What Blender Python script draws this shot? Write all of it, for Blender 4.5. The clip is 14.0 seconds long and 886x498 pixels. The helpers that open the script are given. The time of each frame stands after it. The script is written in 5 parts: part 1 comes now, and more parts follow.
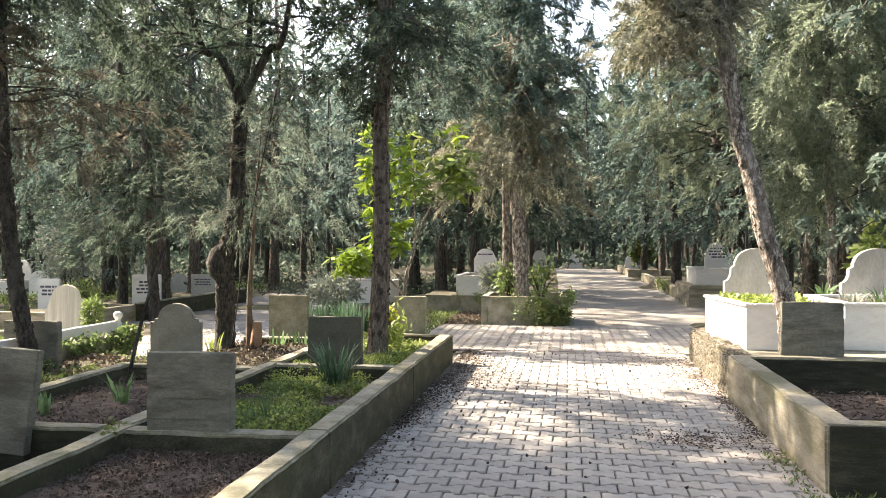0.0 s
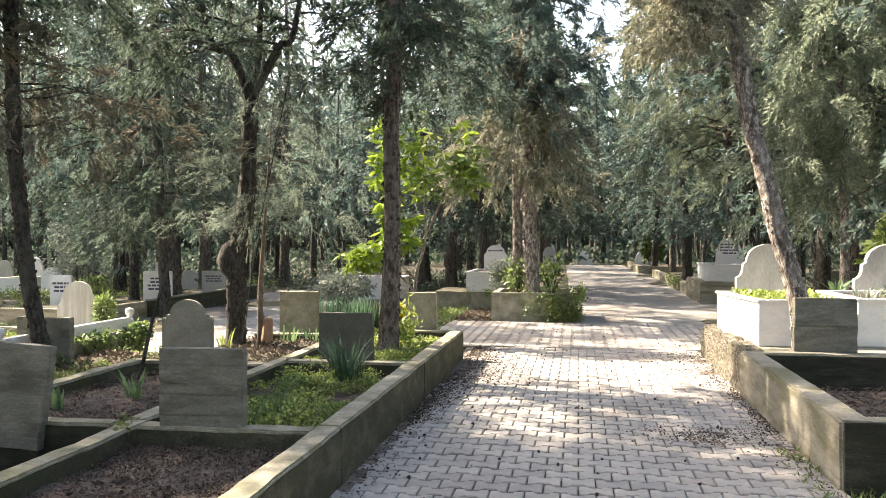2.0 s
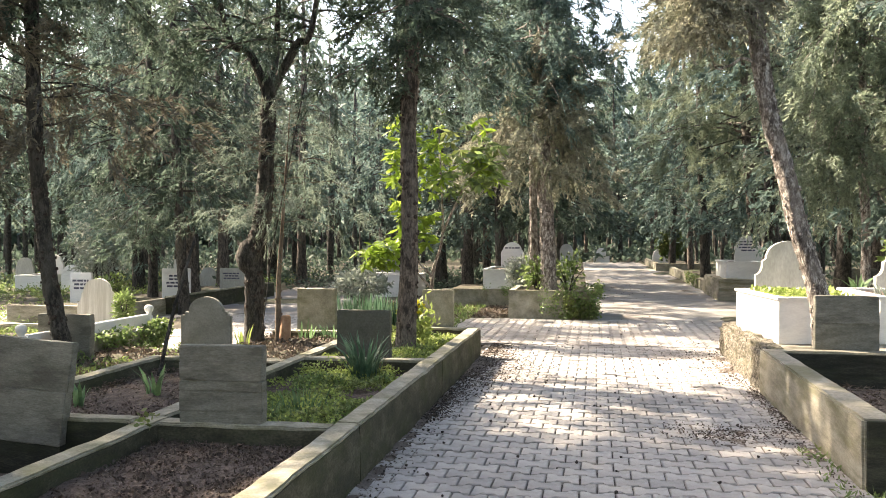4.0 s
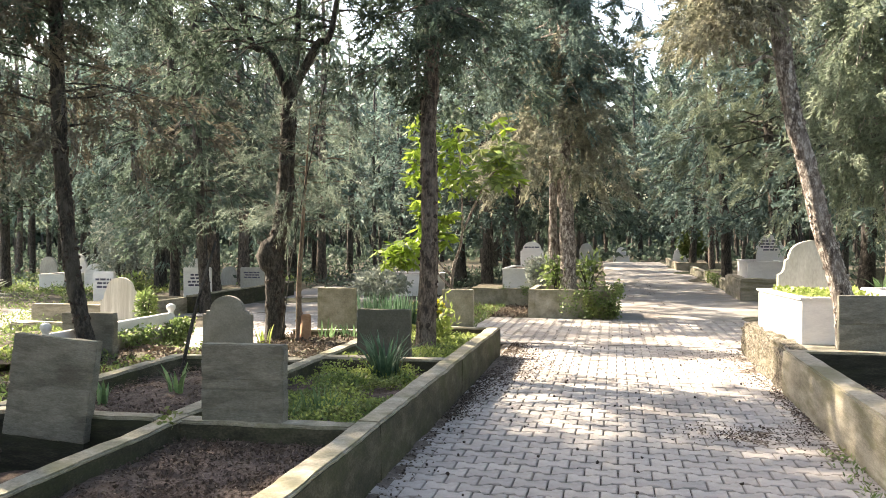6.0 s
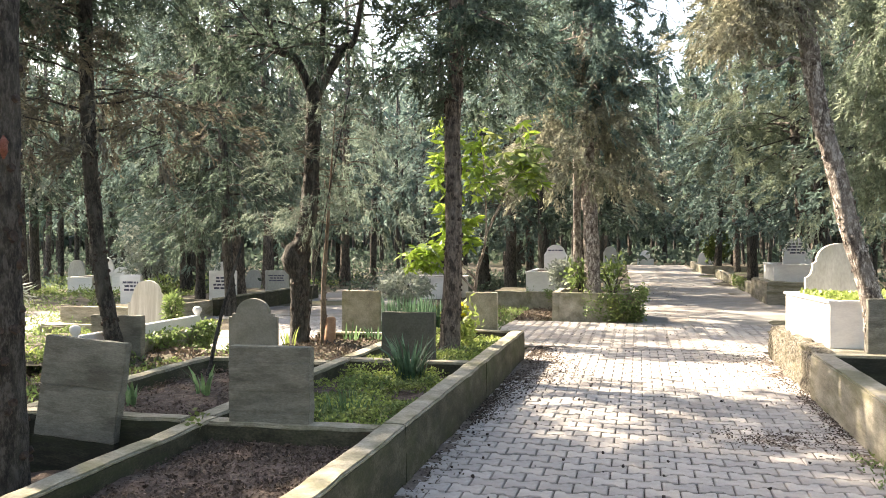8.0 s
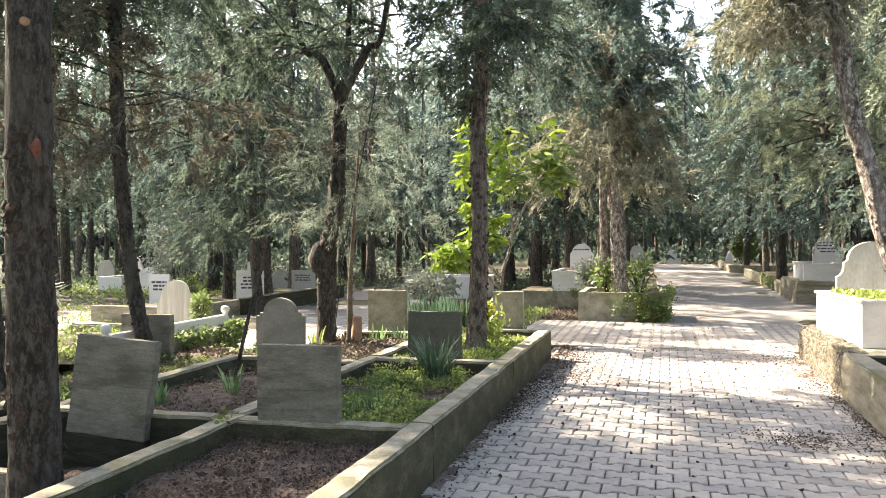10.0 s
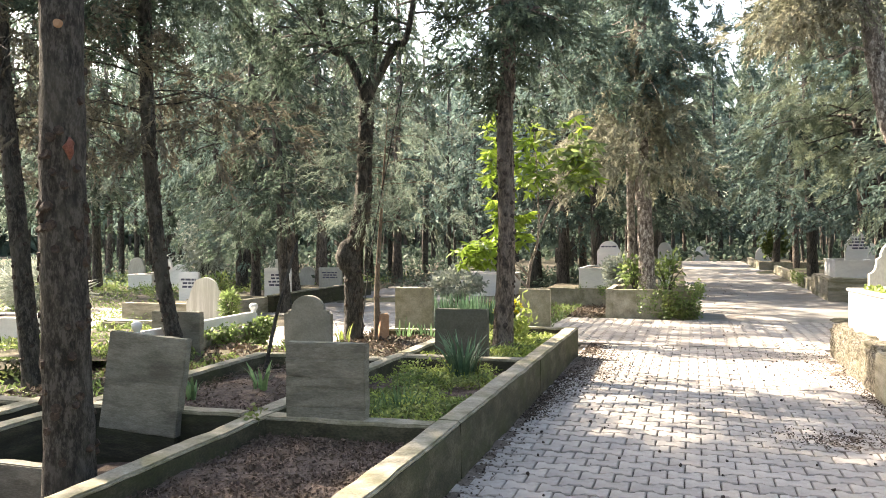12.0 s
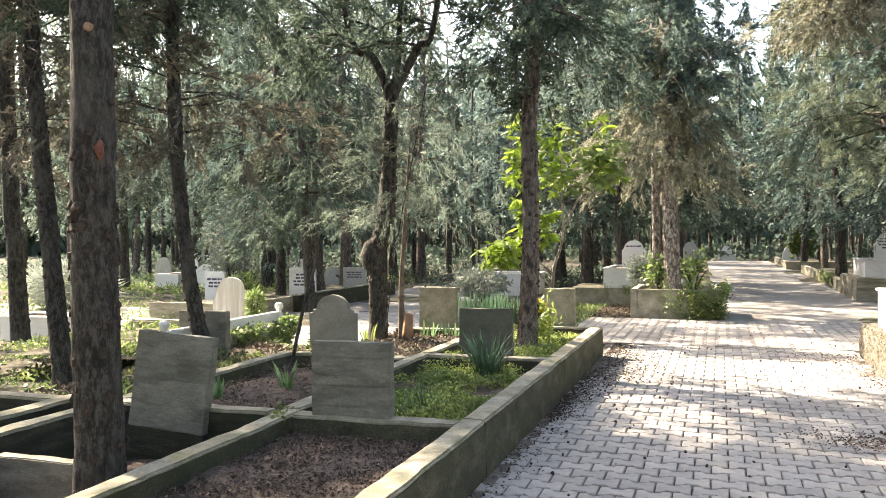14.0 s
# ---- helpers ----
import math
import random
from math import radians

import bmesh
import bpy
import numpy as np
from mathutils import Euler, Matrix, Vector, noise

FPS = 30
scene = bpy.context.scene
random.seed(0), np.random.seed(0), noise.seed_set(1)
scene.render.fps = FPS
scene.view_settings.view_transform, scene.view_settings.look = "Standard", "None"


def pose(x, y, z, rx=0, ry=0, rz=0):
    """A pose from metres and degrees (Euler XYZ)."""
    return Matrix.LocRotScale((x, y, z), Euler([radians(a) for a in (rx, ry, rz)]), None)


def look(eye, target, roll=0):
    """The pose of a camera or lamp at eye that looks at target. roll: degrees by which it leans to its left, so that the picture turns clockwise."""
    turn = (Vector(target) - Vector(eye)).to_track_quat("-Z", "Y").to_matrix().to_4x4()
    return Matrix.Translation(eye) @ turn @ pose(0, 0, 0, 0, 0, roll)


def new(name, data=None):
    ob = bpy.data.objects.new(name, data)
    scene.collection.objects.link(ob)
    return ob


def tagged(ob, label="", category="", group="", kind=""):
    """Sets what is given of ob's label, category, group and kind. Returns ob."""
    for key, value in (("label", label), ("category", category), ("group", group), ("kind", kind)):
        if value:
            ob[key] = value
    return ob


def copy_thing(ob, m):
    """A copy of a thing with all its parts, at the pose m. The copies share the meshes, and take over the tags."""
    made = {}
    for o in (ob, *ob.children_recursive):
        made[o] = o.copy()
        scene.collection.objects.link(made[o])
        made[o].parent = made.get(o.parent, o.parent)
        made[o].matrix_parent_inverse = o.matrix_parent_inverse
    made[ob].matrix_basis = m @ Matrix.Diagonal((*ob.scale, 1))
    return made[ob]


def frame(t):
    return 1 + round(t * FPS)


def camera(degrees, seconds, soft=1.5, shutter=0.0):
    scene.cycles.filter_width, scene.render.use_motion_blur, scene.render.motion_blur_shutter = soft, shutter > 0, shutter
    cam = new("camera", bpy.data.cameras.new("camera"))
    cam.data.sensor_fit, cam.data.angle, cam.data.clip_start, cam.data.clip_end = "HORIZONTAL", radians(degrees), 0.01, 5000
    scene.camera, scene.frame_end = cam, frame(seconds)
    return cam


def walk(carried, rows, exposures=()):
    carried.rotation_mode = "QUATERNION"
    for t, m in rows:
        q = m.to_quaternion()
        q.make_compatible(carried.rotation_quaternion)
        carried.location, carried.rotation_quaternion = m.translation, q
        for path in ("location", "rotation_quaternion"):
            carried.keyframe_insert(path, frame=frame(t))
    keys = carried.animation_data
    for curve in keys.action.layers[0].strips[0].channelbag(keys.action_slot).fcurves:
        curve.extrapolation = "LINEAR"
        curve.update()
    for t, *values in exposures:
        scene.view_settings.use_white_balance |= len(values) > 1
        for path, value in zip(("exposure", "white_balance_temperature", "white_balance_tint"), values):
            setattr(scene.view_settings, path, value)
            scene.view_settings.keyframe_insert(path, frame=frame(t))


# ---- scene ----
# the walk: a slow pan to the left with a small drift of the camera
cam = camera(55.575, 14.0, soft=0.9)
ROWS = [  # seconds, x, y, z, yaw to the left, pitch up, roll
    (0.0, 0.0001, 0.0002, 1.4501, 8.520, -0.466, 0.042),
    (0.5, -0.0036, 0.0022, 1.4478, 8.662, -0.496, 0.025),
    (1.0, -0.0064, 0.0058, 1.4456, 8.813, -0.540, -0.006),
    (1.5, -0.0093, 0.0086, 1.4440, 8.988, -0.619, 0.001),
    (2.0, -0.0129, 0.0100, 1.4444, 9.173, -0.696, -0.032),
    (2.5, -0.0163, 0.0118, 1.4439, 9.408, -0.746, -0.022),
    (3.0, -0.0203, 0.0123, 1.4430, 9.674, -0.809, -0.048),
    (5.5, -0.0315, 0.0080, 1.4455, 11.248, -0.930, -0.065),
    (6.0, -0.0336, 0.0068, 1.4458, 11.575, -0.927, -0.070),
    (6.5, -0.0359, 0.0035, 1.4455, 11.929, -0.889, -0.072),
    (7.0, -0.0376, -0.0007, 1.4462, 12.308, -0.831, -0.091),
    (7.5, -0.0405, -0.0053, 1.4459, 12.710, -0.761, -0.107),
    (8.0, -0.0440, -0.0094, 1.4437, 13.128, -0.701, -0.125),
    (10.5, -0.0578, -0.0085, 1.4406, 15.278, -0.776, -0.287),
    (11.0, -0.0596, -0.0087, 1.4414, 15.733, -0.835, -0.304),
    (11.5, -0.0601, -0.0120, 1.4436, 16.184, -0.890, -0.342),
    (12.0, -0.0597, -0.0163, 1.4448, 16.615, -0.910, -0.381),
    (12.5, -0.0594, -0.0204, 1.4442, 17.030, -0.903, -0.442),
    (13.0, -0.0592, -0.0244, 1.4435, 17.411, -0.891, -0.454),
    (13.5, -0.0603, -0.0283, 1.4431, 17.801, -0.903, -0.440),
    (14.0, -0.0615, -0.0310, 1.4438, 18.226, -0.913, -0.445),
]


def eye_pose(x, y, z, yaw, pitch, roll):
    p, w = radians(pitch), radians(yaw)
    ahead = Vector((-math.sin(w) * math.cos(p), math.cos(w) * math.cos(p), math.sin(p)))
    return look((x, y, z), Vector((x, y, z)) + ahead, roll)


walk(cam, [(t, eye_pose(*row)) for t, *row in ROWS], [(0.0, 2.05, 8150, 13), (7.0, 2.21, 8150, 13), (14.0, 2.34, 8150, 13)])

# ---- world, sun, exposure ----
SUN_TO = Vector((-0.90, 0.37, 0.90)).normalized()
world = bpy.data.worlds.new("world")
scene.world = world
world.use_nodes = True
wn = world.node_tree.nodes
sky = wn.new("ShaderNodeTexSky")
sky.sky_type = "NISHITA"
sky.sun_disc = False
sky.sun_elevation = math.asin(SUN_TO.z)
sky.sun_rotation = math.atan2(SUN_TO.x, SUN_TO.y)
sky.air_density, sky.dust_density, sky.ozone_density = 1.0, 2.0, 1.0
world.node_tree.links.new(sky.outputs[0], wn["Background"].inputs[0])
wn["Background"].inputs[1].default_value = 0.138
sun = new("sun", bpy.data.lights.new("sun", "SUN"))
sun.data.energy, sun.data.angle, sun.data.color = 5.0, radians(1.0), (1.0, 0.95, 0.875)
sun.matrix_world = look(SUN_TO * 50, (0, 0, 0))


# ---- materials ----
def material(name, colours, scale=6.0, rough=0.85, bump=0.3, fine=60.0, stain=None, stain_scale=1.5, stain_amount=0.5,
             per="", spread=0.15, through_light=0.0, stretch=(1, 1, 1), metal=0.0, bump_distance=0.01, sharp=0.14):
    """Two scales of noise between the colours, a stain with a shape of its own, fine relief, and a shift from piece to piece."""
    m = bpy.data.materials.new(name)
    m.use_nodes = True
    nt = m.node_tree
    n, link = nt.nodes, nt.links.new
    bsdf = n["Principled BSDF"]
    bsdf.inputs["Roughness"].default_value, bsdf.inputs["Metallic"].default_value = rough, metal
    coord = n.new("ShaderNodeTexCoord")
    mapping = n.new("ShaderNodeMapping")
    mapping.inputs["Scale"].default_value = stretch
    link(coord.outputs["Object"], mapping.inputs[0])

    def grain(s, detail=6.0):
        t = n.new("ShaderNodeTexNoise")
        t.inputs["Scale"].default_value, t.inputs["Detail"].default_value, t.inputs["Roughness"].default_value = s, detail, 0.65
        link(mapping.outputs[0], t.inputs["Vector"])
        return t

    big, small = grain(scale), grain(fine, 3.0)
    both = n.new("ShaderNodeMath")
    both.operation = "MULTIPLY_ADD"
    both.inputs[1].default_value = 0.35
    link(small.outputs[0], both.inputs[0])
    half = n.new("ShaderNodeMath")
    half.operation = "MULTIPLY"
    half.inputs[1].default_value = 0.65
    link(big.outputs[0], half.inputs[0])
    link(half.outputs[0], both.inputs[2])
    ramp = n.new("ShaderNodeValToRGB")
    ramp.color_ramp.elements[0].position, ramp.color_ramp.elements[1].position = 0.5 - sharp, 0.5 + sharp
    for e, c in zip(ramp.color_ramp.elements, (colours[0], colours[-1])):
        e.color = (*c, 1)
    if len(colours) == 3:
        ramp.color_ramp.elements.new(0.5).color = (*colours[1], 1)
    link(both.outputs[0], ramp.inputs[0])
    out = ramp.outputs[0]
    if stain:
        spot = grain(stain_scale, 5.0)
        mask = n.new("ShaderNodeValToRGB")
        mask.color_ramp.elements[0].position, mask.color_ramp.elements[1].position = 0.48, 0.62
        link(spot.outputs[0], mask.inputs[0])
        part_of = n.new("ShaderNodeMath")
        part_of.operation = "MULTIPLY"
        part_of.inputs[1].default_value = stain_amount
        link(mask.outputs[0], part_of.inputs[0])
        mix = n.new("ShaderNodeMix")
        mix.data_type = "RGBA"
        link(part_of.outputs[0], mix.inputs["Factor"])
        link(out, mix.inputs["A"])
        mix.inputs["B"].default_value = (*stain, 1)
        out = mix.outputs["Result"]
    if per:
        info = n.new("ShaderNodeObjectInfo" if per == "object" else "ShaderNodeNewGeometry")
        rnd = info.outputs["Random" if per == "object" else "Random Per Island"]
        rng = n.new("ShaderNodeMapRange")
        rng.inputs["To Min"].default_value, rng.inputs["To Max"].default_value = 1 - spread, 1 + spread
        link(rnd, rng.inputs["Value"])
        hsv = n.new("ShaderNodeHueSaturation")
        link(rng.outputs[0], hsv.inputs["Value"])
        link(out, hsv.inputs["Color"])
        out = hsv.outputs[0]
    link(out, bsdf.inputs["Base Color"])
    if bump:
        b = n.new("ShaderNodeBump")
        b.inputs["Strength"].default_value, b.inputs["Distance"].default_value = bump, bump_distance
        link(both.outputs[0], b.inputs["Height"])
        link(b.outputs[0], bsdf.inputs["Normal"])
    if through_light:
        tl = n.new("ShaderNodeBsdfTranslucent")
        link(out, tl.inputs[0])
        ms = n.new("ShaderNodeMixShader")
        ms.inputs[0].default_value = through_light
        link(bsdf.outputs[0], ms.inputs[1])
        link(tl.outputs[0], ms.inputs[2])
        link(ms.outputs[0], n["Material Output"].inputs["Surface"])
    return m


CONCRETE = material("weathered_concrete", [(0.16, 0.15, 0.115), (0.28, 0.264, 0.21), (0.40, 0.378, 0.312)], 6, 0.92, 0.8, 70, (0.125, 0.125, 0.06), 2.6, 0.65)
CONCRETE_MOSS_SHADE = material("mossy_concrete", [(0.022, 0.022, 0.013), (0.052, 0.050, 0.031), (0.115, 0.108, 0.074)], 5, 0.95, 0.7, 60, (0.04, 0.05, 0.018), 2.4, 0.7, stretch=(0.8, 0.8, 1.6))
BOARD_DARK = material("dark_concrete", [(0.055, 0.057, 0.044), (0.092, 0.092, 0.074), (0.14, 0.138, 0.112)], 4, 0.9, 0.5, 60, (0.055, 0.06, 0.04), 4.0, 0.6)
CONCRETE_DARK = material("near_black_concrete", [(0.013, 0.014, 0.009), (0.030, 0.030, 0.021), (0.07, 0.066, 0.047)], 6, 0.95, 0.6, 70, (0.03, 0.038, 0.015), 2.5, 0.6, stretch=(0.6, 0.6, 3))
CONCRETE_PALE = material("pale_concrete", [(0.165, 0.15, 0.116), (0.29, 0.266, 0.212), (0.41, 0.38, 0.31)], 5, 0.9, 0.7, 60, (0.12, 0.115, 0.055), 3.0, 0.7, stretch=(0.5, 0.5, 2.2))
BOARD = material("board_marked_concrete", [(0.112, 0.109, 0.09), (0.188, 0.183, 0.154), (0.275, 0.267, 0.228)], 4, 0.9, 0.6, 60, (0.068, 0.063, 0.048), 5.0, 0.5, stretch=(0.8, 0.8, 2.4), bump_distance=0.02)
RUBBLE = material("rough_render", [(0.062, 0.055, 0.042), (0.19, 0.17, 0.134), (0.33, 0.296, 0.24)], 30, 0.95, 1.0, 60, (0.14, 0.13, 0.08), 5, 0.6, bump_distance=0.06, sharp=0.09)
PAVER = material("grey_paver", [(0.285, 0.268, 0.25), (0.375, 0.354, 0.332), (0.46, 0.436, 0.408)], 9, 0.9, 0.3, 160, (0.27, 0.235, 0.21), 2.0, 0.5, per="object", spread=0.12)
PAVER_REST = material("grey_paver_rest", [(0.285, 0.268, 0.25), (0.375, 0.354, 0.332), (0.46, 0.436, 0.408)], 9, 0.9, 0.3, 160, (0.27, 0.235, 0.21), 1.1, 0.5, per="island", spread=0.12)
JOINT = material("joint_sand", [(0.05, 0.042, 0.035), (0.11, 0.095, 0.08)], 20, 1.0, 0.5, 90)
ROAD = material("dusty_road", [(0.185, 0.18, 0.175), (0.245, 0.24, 0.232), (0.315, 0.306, 0.295)], 3, 0.95, 0.3, 60, (0.22, 0.18, 0.15), 0.9, 0.6)
SOIL = material("brown_soil", [(0.036, 0.026, 0.022), (0.096, 0.071, 0.06), (0.185, 0.143, 0.122)], 14, 1.0, 1.0, 55, (0.07, 0.05, 0.035), 3, 0.5, bump_distance=0.03)
DUST = material("grey_brown_dust", [(0.075, 0.06, 0.05), (0.15, 0.125, 0.107), (0.25, 0.215, 0.188)], 16, 1.0, 0.8, 70, (0.09, 0.07, 0.055), 5, 0.6, bump_distance=0.02)
GROUND = material("forest_floor", [(0.04, 0.034, 0.024), (0.075, 0.064, 0.046), (0.125, 0.108, 0.08)], 4, 1.0, 0.8, 40, (0.05, 0.07, 0.03), 0.35, 0.8, bump_distance=0.03)
MARBLE = material("white_marble", [(0.66, 0.66, 0.66), (0.76, 0.76, 0.755), (0.82, 0.82, 0.815)], 3, 0.45, 0.08, 30, (0.55, 0.55, 0.57), 1.6, 0.4, stretch=(1, 1, 2.5))
MARBLE_GREY = material("aged_marble", [(0.28, 0.28, 0.265), (0.385, 0.386, 0.368), (0.49, 0.491, 0.472)], 3, 0.6, 0.15, 40, (0.30, 0.30, 0.26), 2.0, 0.6, stretch=(1, 1, 0.4))
MARBLE_STREAK = material("streaked_marble", [(0.42, 0.42, 0.39), (0.60, 0.60, 0.57), (0.72, 0.72, 0.70)], 3, 0.6, 0.15, 40, (0.34, 0.33, 0.29), 2.0, 0.5, stretch=(7, 7, 0.3))
MARBLE_DULL = material("dull_grey_marble", [(0.17, 0.164, 0.142), (0.235, 0.228, 0.20), (0.31, 0.30, 0.268)], 4, 0.7, 0.2, 50, (0.16, 0.155, 0.125), 3.0, 0.6)
LETTER = material("dark_lettering", [(0.05, 0.05, 0.09), (0.09, 0.09, 0.14)], 10, 0.7, 0.0)
BARK = material("dark_bark", [(0.016, 0.015, 0.013), (0.045, 0.040, 0.036), (0.102, 0.094, 0.086)], 30, 0.95, 1.0, 110, (0.12, 0.115, 0.10), 4, 0.5, stretch=(1, 1, 0.4), bump_distance=0.05, sharp=0.075)
BARK_RED = material("reddish_bark", [(0.036, 0.029, 0.025), (0.102, 0.082, 0.07), (0.205, 0.172, 0.15)], 26, 0.95, 1.0, 100, (0.20, 0.18, 0.16), 4, 0.5, stretch=(1, 1, 0.4), bump_distance=0.05, sharp=0.075)
BARK_PALE = material("pale_flaking_bark", [(0.12, 0.09, 0.078), (0.32, 0.28, 0.25), (0.56, 0.525, 0.485)], 24, 0.9, 1.0, 90, (0.10, 0.07, 0.06), 6, 0.55, stretch=(1, 1, 0.5), bump_distance=0.05, sharp=0.075)
BARK_FLAKE = material("dark_flaking_bark", [(0.06, 0.045, 0.039), (0.20, 0.17, 0.15), (0.58, 0.54, 0.50)], 22, 0.9, 1.0, 90, (0.34, 0.30, 0.27), 5, 0.45, stretch=(1, 1, 0.5), bump_distance=0.05, sharp=0.085)
BARK_ORANGE = material("orange_young_bark", [(0.09, 0.066, 0.048), (0.165, 0.125, 0.094), (0.26, 0.205, 0.16)], 20, 0.9, 0.7, 80, (0.12, 0.08, 0.06), 4, 0.5, stretch=(1, 1, 0.4))
CUT_WOOD = material("cut_wood", [(0.28, 0.15, 0.09), (0.40, 0.25, 0.16)], 12, 0.9, 0.3)
SCAR = material("torn_bark", [(0.10, 0.035, 0.025), (0.19, 0.07, 0.05), (0.28, 0.13, 0.10)], 40, 0.95, 0.6, 120)
NEEDLE = material("cypress_foliage", [(0.046, 0.077, 0.056), (0.081, 0.120, 0.090), (0.142, 0.192, 0.152)], 1.2, 0.65, 0, 6, (0.105, 0.13, 0.09), 0.8, 0.4, per="island", spread=0.35, through_light=0.5)
NEEDLE_BLUE = material("bluish_foliage", [(0.066, 0.115, 0.101), (0.121, 0.185, 0.165), (0.200, 0.268, 0.242)], 1.2, 0.65, 0, 6, (0.13, 0.165, 0.12), 0.8, 0.4, per="island", spread=0.35, through_light=0.5)
NEEDLE_PALE = material("pale_dry_foliage", [(0.103, 0.152, 0.119), (0.176, 0.230, 0.182), (0.273, 0.319, 0.264)], 1.2, 0.65, 0, 6, (0.23, 0.185, 0.135), 0.7, 0.4, per="island", spread=0.3, through_light=0.5)
NEEDLE_DRY = material("dry_brown_foliage", [(0.098, 0.091, 0.071), (0.163, 0.149, 0.116), (0.245, 0.221, 0.175)], 1.2, 0.7, 0, 6, (0.10, 0.115, 0.075), 0.9, 0.5, per="island", spread=0.35, through_light=0.3)
NEEDLE_TAN = material("tan_green_foliage", [(0.156, 0.173, 0.128), (0.255, 0.267, 0.201), (0.387, 0.379, 0.296)], 1.2, 0.65, 0, 6, (0.21, 0.195, 0.15), 1.4, 0.5, per="island", spread=0.3, through_light=0.5)
NEEDLE_SOFT = material("soft_pine_needles", [(0.135, 0.175, 0.115), (0.20, 0.245, 0.165), (0.285, 0.325, 0.23)], 1.2, 0.6, 0, 6, per="island", spread=0.3, through_light=0.5)
NEEDLE_FROND = material("pale_green_fronds", [(0.138, 0.182, 0.127), (0.215, 0.264, 0.187), (0.308, 0.352, 0.264)], 1.2, 0.6, 0, 6, per="island", spread=0.3, through_light=0.5)
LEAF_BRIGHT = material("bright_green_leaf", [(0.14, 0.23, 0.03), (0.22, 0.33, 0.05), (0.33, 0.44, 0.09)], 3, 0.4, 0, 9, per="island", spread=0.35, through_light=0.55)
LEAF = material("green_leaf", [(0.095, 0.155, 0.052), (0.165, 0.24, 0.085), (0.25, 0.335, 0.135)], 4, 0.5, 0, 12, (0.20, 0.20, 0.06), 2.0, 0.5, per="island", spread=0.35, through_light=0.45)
LEAF_LIME = material("lime_leaf", [(0.18, 0.25, 0.065), (0.29, 0.37, 0.105), (0.42, 0.49, 0.18)], 4, 0.5, 0, 12, per="island", spread=0.3, through_light=0.5)
LEAF_GREY = material("silver_leaf", [(0.20, 0.24, 0.20), (0.30, 0.34, 0.29), (0.40, 0.43, 0.38)], 4, 0.6, 0, 12, per="island", spread=0.3, through_light=0.35)
BLADE = material("iris_blade", [(0.075, 0.15, 0.07), (0.13, 0.225, 0.105), (0.21, 0.30, 0.16)], 5, 0.45, 0, 20, per="island", spread=0.3, through_light=0.45)
BLADE_BLUE = material("blue_green_blade", [(0.045, 0.095, 0.06), (0.08, 0.155, 0.095), (0.14, 0.225, 0.15)], 5, 0.45, 0, 20, per="island", spread=0.3, through_light=0.35)
DRY = material("dry_litter", [(0.075, 0.056, 0.044), (0.135, 0.105, 0.083), (0.23, 0.185, 0.148)], 9, 0.95, 0, 30, per="island", spread=0.5, through_light=0.1)
LITTER = material("damp_litter", [(0.04, 0.03, 0.024), (0.085, 0.066, 0.052), (0.16, 0.13, 0.105)], 9, 0.95, 0, 30, per="island", spread=0.5)
CONE = material("dark_cone", [(0.025, 0.018, 0.016), (0.07, 0.05, 0.04)], 30, 0.9, 0.6, 90, per="island", spread=0.4)
FLOWER = material("yellow_flower", [(0.62, 0.55, 0.04), (0.80, 0.72, 0.08)], 6, 0.6, 0, per="island", spread=0.2, through_light=0.4)


# ---- mesh helpers ----
def mesh_of(name, verts, faces, smooth=False):
    me = bpy.data.meshes.new(name)
    me.from_pydata(verts, [], faces)
    if smooth:
        me.polygons.foreach_set("use_smooth", [True] * len(me.polygons))
    me.update()
    return me


def tri_mesh(name, verts):
    """A mesh of loose triangles or quads from an array (faces, corners, 3)."""
    nf, k = verts.shape[:2]
    me = bpy.data.meshes.new(name)
    me.vertices.add(nf * k)
    me.vertices.foreach_set("co", np.ascontiguousarray(verts, dtype=np.float32).ravel())
    me.loops.add(nf * k)
    me.loops.foreach_set("vertex_index", np.arange(nf * k, dtype=np.int32))
    me.polygons.add(nf)
    me.polygons.foreach_set("loop_start", np.arange(0, nf * k, k, dtype=np.int32))
    me.update(calc_edges=True)
    return me


def put(name, me, mat, parent=None, label=""):
    ob = new(name, me)
    if len(me.materials) == 0:
        me.materials.append(mat)
    if parent:
        ob.parent = parent
    if label:
        tagged(ob, label)
    return ob


def part(name, bm, mat, parent=None, label=""):
    me = bpy.data.meshes.new(name)
    bm.to_mesh(me)
    bm.free()
    return put(name, me, mat, parent, label)


def thing(name, label, category, group="", kind="", at=(0, 0, 0), turn=0.0):
    ob = new(name)
    ob.matrix_basis = pose(*at, 0, 0, turn)
    ob.empty_display_size = 0.1
    return tagged(ob, label, category, group, kind)


